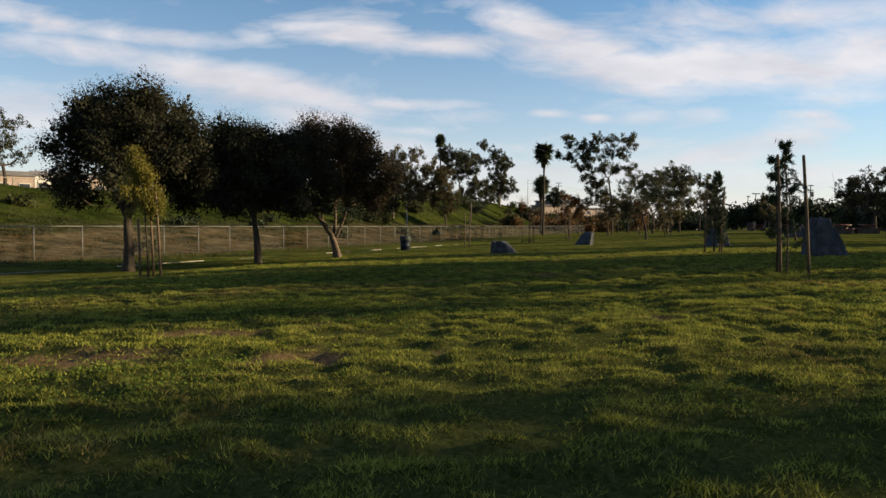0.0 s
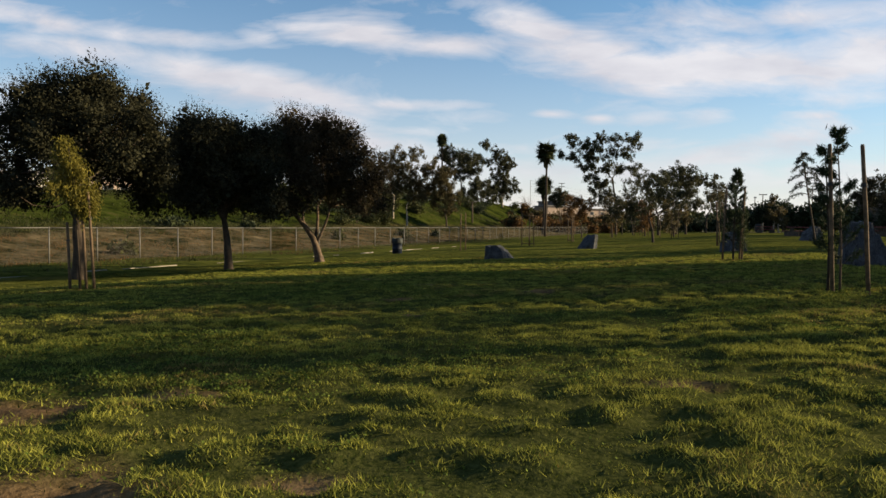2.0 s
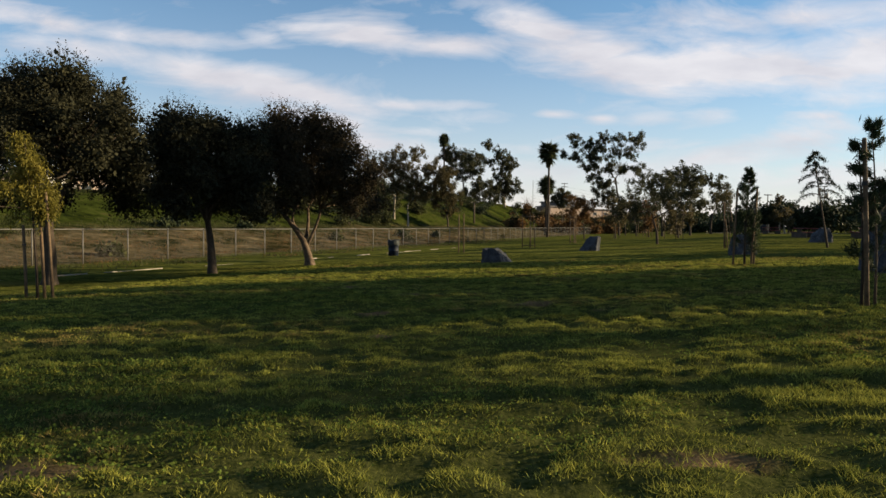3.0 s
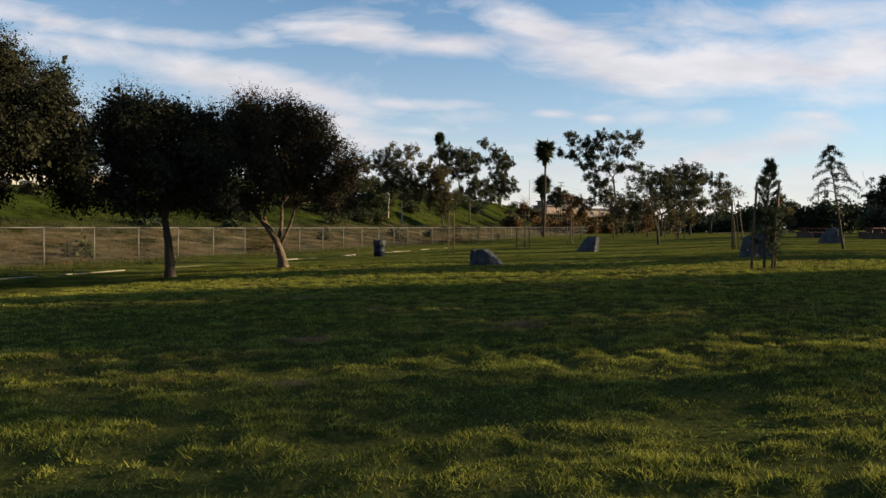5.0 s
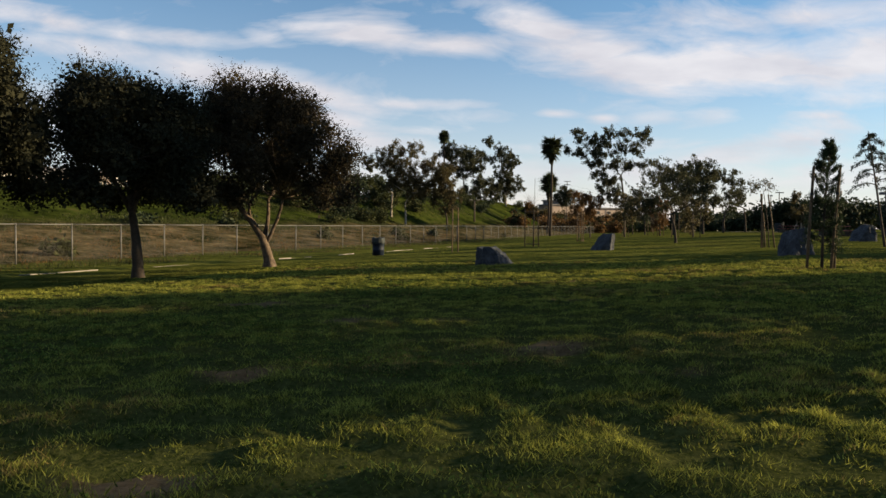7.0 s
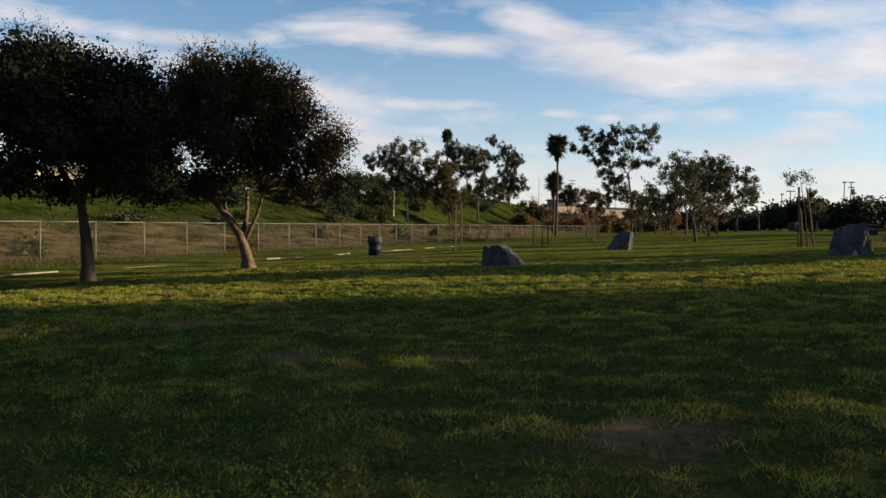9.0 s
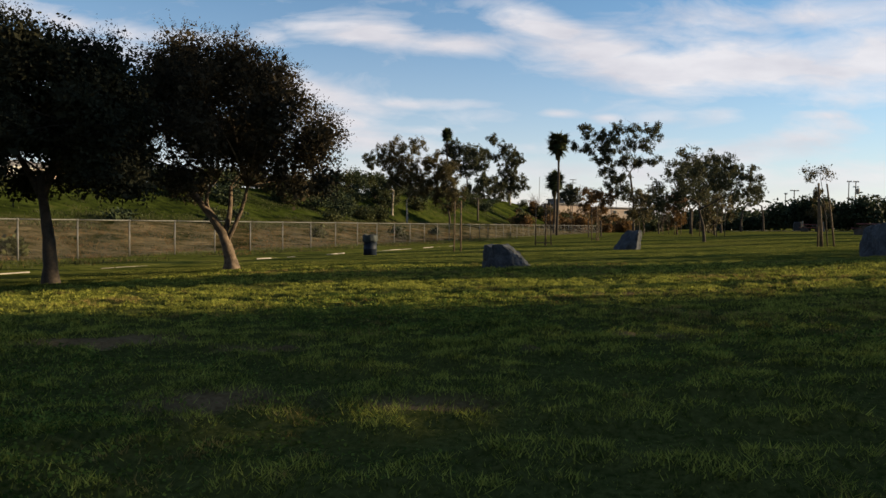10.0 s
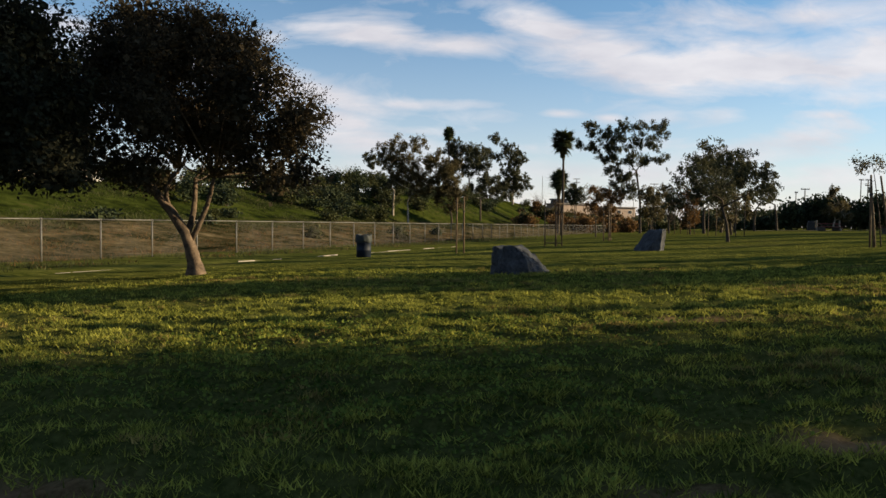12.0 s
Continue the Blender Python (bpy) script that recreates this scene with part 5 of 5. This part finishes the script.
def make_pole(place, top, label, arms=1, wide=2.2, girth=0.14, can=False):
    x, y, z = spot(*place)
    h = top - z
    pole = thing("utility_pole", (x, y, z), label, "pole", "utility poles", 21.5)
    part("mast", Shape().tube(((0, 0, -0.5), (0, 0, h)), (girth, girth * 0.7), 8).mesh("mast", M_DARKWOOD, True), pole)
    for k in range(arms):
        zz = h - 0.15 - 0.9 * k
        arm = part("crossarm", Shape().box(-wide / 2, -0.16, zz - 0.07, wide / 2, -0.02, zz + 0.07, 0.01).mesh("crossarm", M_DARKWOOD), pole)
        for s in (-0.45, -0.25, 0.25, 0.45):
            part("insulator", Shape().tube(((s * wide, -0.09, zz + 0.07), (s * wide, -0.09, zz + 0.22)), (0.045, 0.03), 6).mesh("insulator", M_WHITE), arm)
    if can:
        part("transformer", Shape().tube(((0.35, -0.1, h - 2.3), (0.35, -0.1, h - 1.3)), (0.27, 0.27), 10).mesh("transformer", M_CONCRETE, True), pole)
    return pole


make_pole((-24.7, 136.0), 7.5, "short dark pole with a crossarm by the bank", 1, 2.2, 0.22)
make_pole((45.4, 130.0), 10.3, "wooden utility pole behind the evergreen screen", 1, 0.8, 0.10)
make_pole((46.5, 130.4), 10.3, "wooden utility pole carrying a transformer", 2, 1.0, 0.11, True)
make_pole((9.3, 159.0), 11.6, "slender utility pole beyond the thicket", 2, 1.9, 0.11)
make_pole((36.6, 126.4), 8.6, "wooden utility pole behind the evergreen screen", 1, 1.5, 0.11)
make_pole((35.2, 125.8), 8.0, "slim wooden utility pole behind the evergreen screen", 1, 0.5, 0.09)
make_pole((-12.5, 180.2), 14.4, "tall utility pole behind the palms", 2, 1.8, 0.13)

net = thing("ball_field_net", spot(-18.0, 224.0), "high net on thin poles behind the tan building", "net")
for i in range(8):
    p = Vector(spot(-33 + i * 4.2, 226.0 + i * 1.3)) - net.location
    part("pole", Shape().tube((p, p + Vector((0, 0, 12.5))), (0.09, 0.07), 6).mesh("pole", M_STEEL), net)
a, b = Vector(spot(-33, 226.0)) - net.location, Vector(spot(-3.6, 235.1)) - net.location
cords = Shape()
for k in range(9):
    z = Vector((0, 0, 4.0 + k * 1.05))
    cords.tube((a + z, b + z), (0.018, 0.018), 3)
tagged(part("netting", cords.mesh("netting", M_WIRE), net), "fine grey netting cords", kind="stuff")


# ---- picnic ground at the far right ----
def make_table(place, turn, label):
    table = thing("picnic_table", spot(*place), label, "table", "picnic tables", turn)
    part("tabletop", Shape().box(-1.0, -0.38, 0.72, 1.0, 0.38, 0.78, 0.015).mesh("tabletop", M_RED), table)
    for s in (-1, 1):
        part("bench", Shape().box(-1.0, s * 0.72 - 0.14, 0.42, 1.0, s * 0.72 + 0.14, 0.47, 0.012).mesh("bench", M_RED), table)
        part("leg", Shape().box(s * 0.7 - 0.06, -0.8, 0.0, s * 0.7 + 0.06, 0.8, 0.42).mesh("leg", M_DARKWOOD), table)
        part("post", Shape().box(s * 0.7 - 0.05, -0.2, 0.42, s * 0.7 + 0.05, 0.2, 0.72).mesh("post", M_DARKWOOD), table)


for i, (x, y) in enumerate(((33.4, 74.4), (33.9, 47.2), (38.4, 49.0), (37.6, 44.0), (40.2, 48.6))):
    make_table((x, y), 15 + 20 * i, "red-brown picnic table on dark legs")
bin_far = thing("bin_enclosure", spot(33.6, 90.0), "dark square litter bin with a pale post", "bin")
part("body", Shape().box(-0.42, -0.42, 0, 0.42, 0.42, 1.05, 0.04).mesh("body", M_TIE), bin_far)
part("post", Shape().box(0.50, -0.10, 0, 0.66, 0.10, 1.25, 0.02).mesh("post", M_CONCRETE), bin_far, "pale concrete post")
part("lid", Shape().box(-0.36, -0.36, 1.054, 0.36, 0.36, 1.16, 0.04).mesh("lid", M_TIE), bin_far)
path_shape = Shape()
for k in range(40):
    xa, xb = 26 + k * 1.5, 26 + (k + 1) * 1.5
    ya, yb = 88 - 0.62 * (xa - 26), 88 - 0.62 * (xb - 26)
    base = len(path_shape.v)
    for x, y in ((xa, ya), (xb, yb), (xb, yb + 1.9), (xa, ya + 1.9)):
        path_shape.v.append((x, y, float(land(x, y)) + 0.03))
    path_shape.f.append((base, base + 1, base + 2, base + 3))
tagged(new("pavement", path_shape.mesh("pavement", M_TAN)), "pale concrete footpath across the far lawn", "pavement", kind="structure")


make_gum((41.5, 52.0), "broad dark tree over the picnic ground", 91,
         ((-2.6, 5.4, 1.2), (-1.0, 6.2, 1.4), (0.8, 6.3, 1.4), (2.4, 5.6, 1.3), (-1.8, 4.6, 1.2), (0.2, 4.8, 1.4), (1.8, 4.5, 1.2)), M_BARK, M_OAK_LEAF, 0.5, 0.18, 0.24, 1000, 9, "spreading_tree")
make_gum((47.0, 60.5), "broad dark tree over the picnic ground", 92,
         ((-2.6, 5.8, 1.4), (-0.8, 6.8, 1.5), (1.0, 6.6, 1.5), (2.6, 5.8, 1.4), (-1.8, 4.8, 1.3), (0.2, 5.0, 1.5), (2.0, 4.6, 1.3)), M_BARK, M_OAK_LEAF, 0.5, 0.18, 0.26, 1000, 9, "spreading_tree")


# ---- unseen tall trees, added out of view to throw long shade across the lawn ----
def make_shade_tree(across, along, low, top, half, dense, seed, label="unseen tree added to cast shade on the lawn"):
    c, s = math.cos(radians(SUN_BEARING)), math.sin(radians(SUN_BEARING))
    x, y = along * c - across * s, along * s + across * c
    rng = np.random.default_rng(seed)
    tree = thing("park_tree", spot(x, y), label, "tree", "trees beside the lawn")
    trunk, blobs = Shape(), []
    trunk.tube(((0, 0, -0.3), (0, 0, 0.2), (0.1, 0, low), (0, 0.1, (low + top) / 2)), (0.42, 0.3, 0.22, 0.12), 10)
    n = max(5, int((top - low) * 1.3))
    for k in range(n):
        z = low + (top - low) * (k + 0.5) / n
        a = 2.4 * k
        r = half * (0.62 + 0.2 * math.sin(k * 1.7))
        b = (math.cos(a) * half * 0.38, math.sin(a) * half * 0.38, z, r, r, (top - low) / n * 1.4)
        blobs.append(b)
        limb(trunk, (0.05, 0, max(low * 0.8, z - 1.5)), b[:3], 0.1, 0.03, rng, 0.1, 5, 3)
    part("trunk", trunk.mesh("trunk", M_BARK, True), tree)
    count = int(dense * half * (top - low) * 0.7)
    part("crown", quads("crown", foliage(blobs, count, 9, 0.3, 0.40, 0.24, rng, -0.3, 1.1, 0.1, low, 0.9), M_OAK_LEAF), tree)


# place, crown height and density are set by where each shade band falls
for row in ((-31.0, 46, 1.0, 13.0, 3.0, 22), (-26.6, 52, 1.0, 12.0, 1.8, 10), (-38.0, 50, 1.5, 13.0, 4.5, 40), (-21.5, 50, 8.8, 11.6, 1.0, 24), (-19.4, 47, 1.0, 10.0, 1.6, 8), (-16.8, 47, 1.0, 10.5, 1.2, 26), (-14.6, 44, 1.0, 10.0, 2.4, 32), (-11.2, 48, 1.2, 9.3, 2.2, 30), (-12.9, 45, 1.0, 9.8, 0.8, 24), (-27.0, 52, 10.2, 14.0, 1.9, 26),
            (-3.8, 47, 1.8, 13.0, 2.2, 36), (-1.0, 52, 10.5, 16.0, 2.1, 44), (5.5, 50, 13.9, 19.5, 2.2, 22), (1.2, 55, 1.8, 12.0, 0.7, 22), (9.6, 62, 2.0, 13.0, 1.0, 18), (15.0, 66, 2.0, 13.0, 1.2, 18),
            (21.5, 75, 2.0, 13.0, 1.8, 24), (28.0, 82, 2.0, 13.0, 1.8, 24)):
    make_shade_tree(*row, seed=int(500 + row[0] * 3))


# ---- grass ----
def blades(x, y, tall, wide, per, rng, splay=0.7, fan=0.03):
    n = len(x)
    X, Y = np.repeat(x, per), np.repeat(y, per)
    X = X + rng.normal(size=n * per) * fan
    Y = Y + rng.normal(size=n * per) * fan
    H = np.repeat(tall, per) * rng.uniform(0.5, 1.25, n * per)
    Wd = np.repeat(wide, per) * rng.uniform(0.7, 1.3, n * per)
    Z = land(X, Y) - 0.012
    a = rng.uniform(0, 2 * math.pi, n * per)
    side = np.stack([np.cos(a), np.sin(a), 0 * a], 1) * Wd[:, None] * 0.5
    lean = rng.normal(size=(n * per, 2)) * splay
    root = np.stack([X, Y, Z], 1)
    tip = root + np.stack([lean[:, 0] * H, lean[:, 1] * H, H], 1)
    return np.stack([root - side, root + side, tip], 1)


def make_grass():
    rng = np.random.default_rng(4)
    n = 1500000
    x, y = rng.uniform(12.5, 32, n), rng.uniform(-18.5, 10, n)
    d = path_gap(x, y)
    ahead = (x - 27.1) * -0.355 + (y + 18.8) * 0.935
    tuft = mounds(x, y)
    chance = np.clip(2.6 / np.maximum(d, 2.0), 0.0, 1) ** 1.25 * np.clip(0.5 + 0.6 * tuft, 0.5, 1.0) * (1 - 0.96 * bareness(x, y)) * (ahead > 1.2)
    keep = rng.random(n) < chance * 0.37
    x, y, d, tuft = x[keep], y[keep], d[keep], tuft[keep]
    tall = (0.018 + 0.024 * tuft) * np.clip(0.9 + d * 0.03, 0.9, 1.4)
    wide = np.clip(0.0040 + 0.0013 * d, 0.0058, 0.018)
    kind = 1.9 * (lattice(x * 0.55, y * 0.8, 21) - 0.5) + 0.8 * (lattice(x * 2.2, y * 2.2, 22) - 0.5) + 0.25 * rng.normal(size=len(x))
    straw = kind > 0.68
    clover = (kind < -0.5) & (d < 6)
    green = ~straw & ~clover
    tagged(new("lawn_grass", tris("lawn_grass", blades(x[green], y[green], tall[green], wide[green], 5, rng), M_GRASS)), "short tufted green turf grass", "grass", kind="stuff")
    tagged(new("dry_grass", tris("dry_grass", blades(x[straw], y[straw], tall[straw] * 0.8, wide[straw], 5, rng, 0.5), M_STRAW)), "yellowed dry turf grass", "grass", kind="stuff")
    cx, cy = np.repeat(x[clover], 2), np.repeat(y[clover], 2)
    cx, cy = cx + rng.normal(size=len(cx)) * 0.05, cy + rng.normal(size=len(cx)) * 0.05
    spots = np.stack([cx, cy, land(cx, cy) + rng.uniform(0.0, 0.025, len(cx)) + 0.035 * rng.random(len(cx)) * mounds(cx, cy)], 1)
    size = np.repeat(np.clip(0.011 + 0.0020 * d[clover], 0.013, 0.023), 2)
    tilt = rng.normal(size=(len(cx), 3)) * (0.75, 0.75, 0) + (0, 0, 1)
    u = np.cross(tilt, rng.normal(size=(len(cx), 3)))
    u /= np.linalg.norm(u, axis=1)[:, None]
    w = np.cross(tilt, u)
    w /= np.linalg.norm(w, axis=1)[:, None]
    s = size[:, None] * 0.6
    leaf = np.stack([spots - u * s, spots + w * s, spots + u * s, spots - w * s], 1)
    tagged(new("clover", quads("clover", leaf, M_CLOVER)), "dark green clover growing through the turf", "clover", kind="stuff")
    # domed tufts standing proud of the turf
    n = 46000
    x, y = rng.uniform(13, 31.5, n), rng.uniform(-17.8, 9, n)
    d = path_gap(x, y)
    lush = lattice(x * 0.45, y * 0.6, 41)
    keep = (rng.random(n) < np.clip(4.0 / np.maximum(d, 2.5), 0, 1) * np.clip((12 - d) / 4, 0, 1) * np.clip(2.4 * lush - 0.35, 0.08, 1) * np.clip(0.15 + mounds(x, y), 0, 1)) & (bareness(x, y) < 0.35) & ((x - 27.1) * -0.355 + (y + 18.8) * 0.935 > 1.0)
    x, y, d, lush = x[keep], y[keep], d[keep], lush[keep]
    per = 44
    wide = rng.uniform(0.035, 0.10, len(x))
    a, r = rng.uniform(0, 2 * math.pi, (len(x), per)), np.sqrt(rng.random((len(x), per)))
    ox, oy = np.cos(a) * r * wide[:, None] * 1.5, np.sin(a) * r * wide[:, None]
    X, Y = (x[:, None] + ox * 0.93 - oy * 0.37).ravel(), (y[:, None] + ox * 0.37 + oy * 0.93).ravel()
    H = ((0.015 + 0.015 * lush + 0.10 * wide)[:, None] * (1.1 - 0.65 * r * r) * rng.uniform(0.6, 1.2, r.shape)).ravel()
    Z = land(X, Y) - 0.012 + (0.22 * wide[:, None] * (1 - r * r)).ravel()
    lean = np.stack([(ox / wide[:, None] * 0.5).ravel(), (oy / wide[:, None] * 0.5).ravel()], 1) + rng.normal(size=(len(X), 2)) * 0.6
    t = rng.uniform(0, 2 * math.pi, len(X))
    side = np.stack([np.cos(t), np.sin(t), 0 * t], 1) * (np.repeat(np.clip(0.0048 + 0.0013 * d, 0.0068, 0.022), per) * 0.5)[:, None]
    root = np.stack([X, Y, Z], 1)
    tip = root + np.stack([lean[:, 0] * H, lean[:, 1] * H, H], 1)
    tuftness = np.stack([root - side, root + side, tip], 1)
    dryish = np.repeat(lattice(x * 0.9, y * 0.9, 43) + 0.15 * rng.normal(size=len(x)) > 0.78, per)
    tagged(new("grass_tufts", tris("grass_tufts", tuftness[~dryish], M_GRASS)), "lush grass tufts standing above the turf", "grass", kind="stuff")
    tagged(new("dry_tufts", tris("dry_tufts", tuftness[dryish], M_STRAW)), "yellowed grass tufts on the lawn", "grass", kind="stuff")
    # the farther lawn: coarser tufts
    n = 300000
    x, y = rng.uniform(8, 40, n), rng.uniform(-14, 46, n)
    d = path_gap(x, y)
    tuft = np.clip((clumps_of(x, y) - 0.2) * 1.8, 0, 1)
    keep = (d > 6) & (rng.random(n) < np.clip(tuft, 0.25, 1) * np.clip(11 / d, 0.12, 1) * 0.75)
    x, y, d, tuft = x[keep], y[keep], d[keep], tuft[keep]
    tagged(new("far_grass", tris("far_grass", blades(x, y, 0.018 + 0.016 * tuft, np.clip(0.0012 * d, 0.010, 0.035), 3, rng, 0.6, 0.08), M_TURF)), "short mown turf on the farther lawn", "grass", kind="stuff")
    # coarse growth on the bank
    n = 30000
    x, y = rng.uniform(-36, -13, n), rng.uniform(-6, 170, n)
    keep = rng.random(n) < np.clip(2.2 * lattice(x * 0.25, y * 0.2, 31) - 0.6, 0.03, 1)
    x, y = x[keep], y[keep]
    tagged(new("bank_grass", tris("bank_grass", blades(x, y, rng.uniform(0.08, 0.28, len(x)), np.full(len(x), 0.06), 5, rng, 0.5, 0.35), M_SCRUB_LEAF)), "rank green growth on the slope", "grass", kind="stuff")
    # rank weeds along and behind the fence
    n = 26000
    x, y = rng.uniform(-14, 4, n), rng.uniform(-12, 75, n)
    keep = rng.random(n) < np.clip(0.4 + ripple(x, y, 0.8, 6), 0.05, 1) * 0.8
    x, y = x[keep], y[keep]
    dry = rng.random(len(x)) < np.clip((-x) / 4, 0.1, 0.75)
    for name, some, mat, label in (("bank_weeds", ~dry, M_SCRUB_LEAF, "green weeds below the bank"), ("bank_straw", dry, M_RUST_LEAF, "dry brown grass behind the fence")):
        tagged(new(name, tris(name, blades(x[some], y[some], rng.uniform(0.06, 0.22, some.sum()), np.full(some.sum(), 0.03), 4, rng, 0.5, 0.12), mat)), label, "grass", kind="stuff")


make_grass()
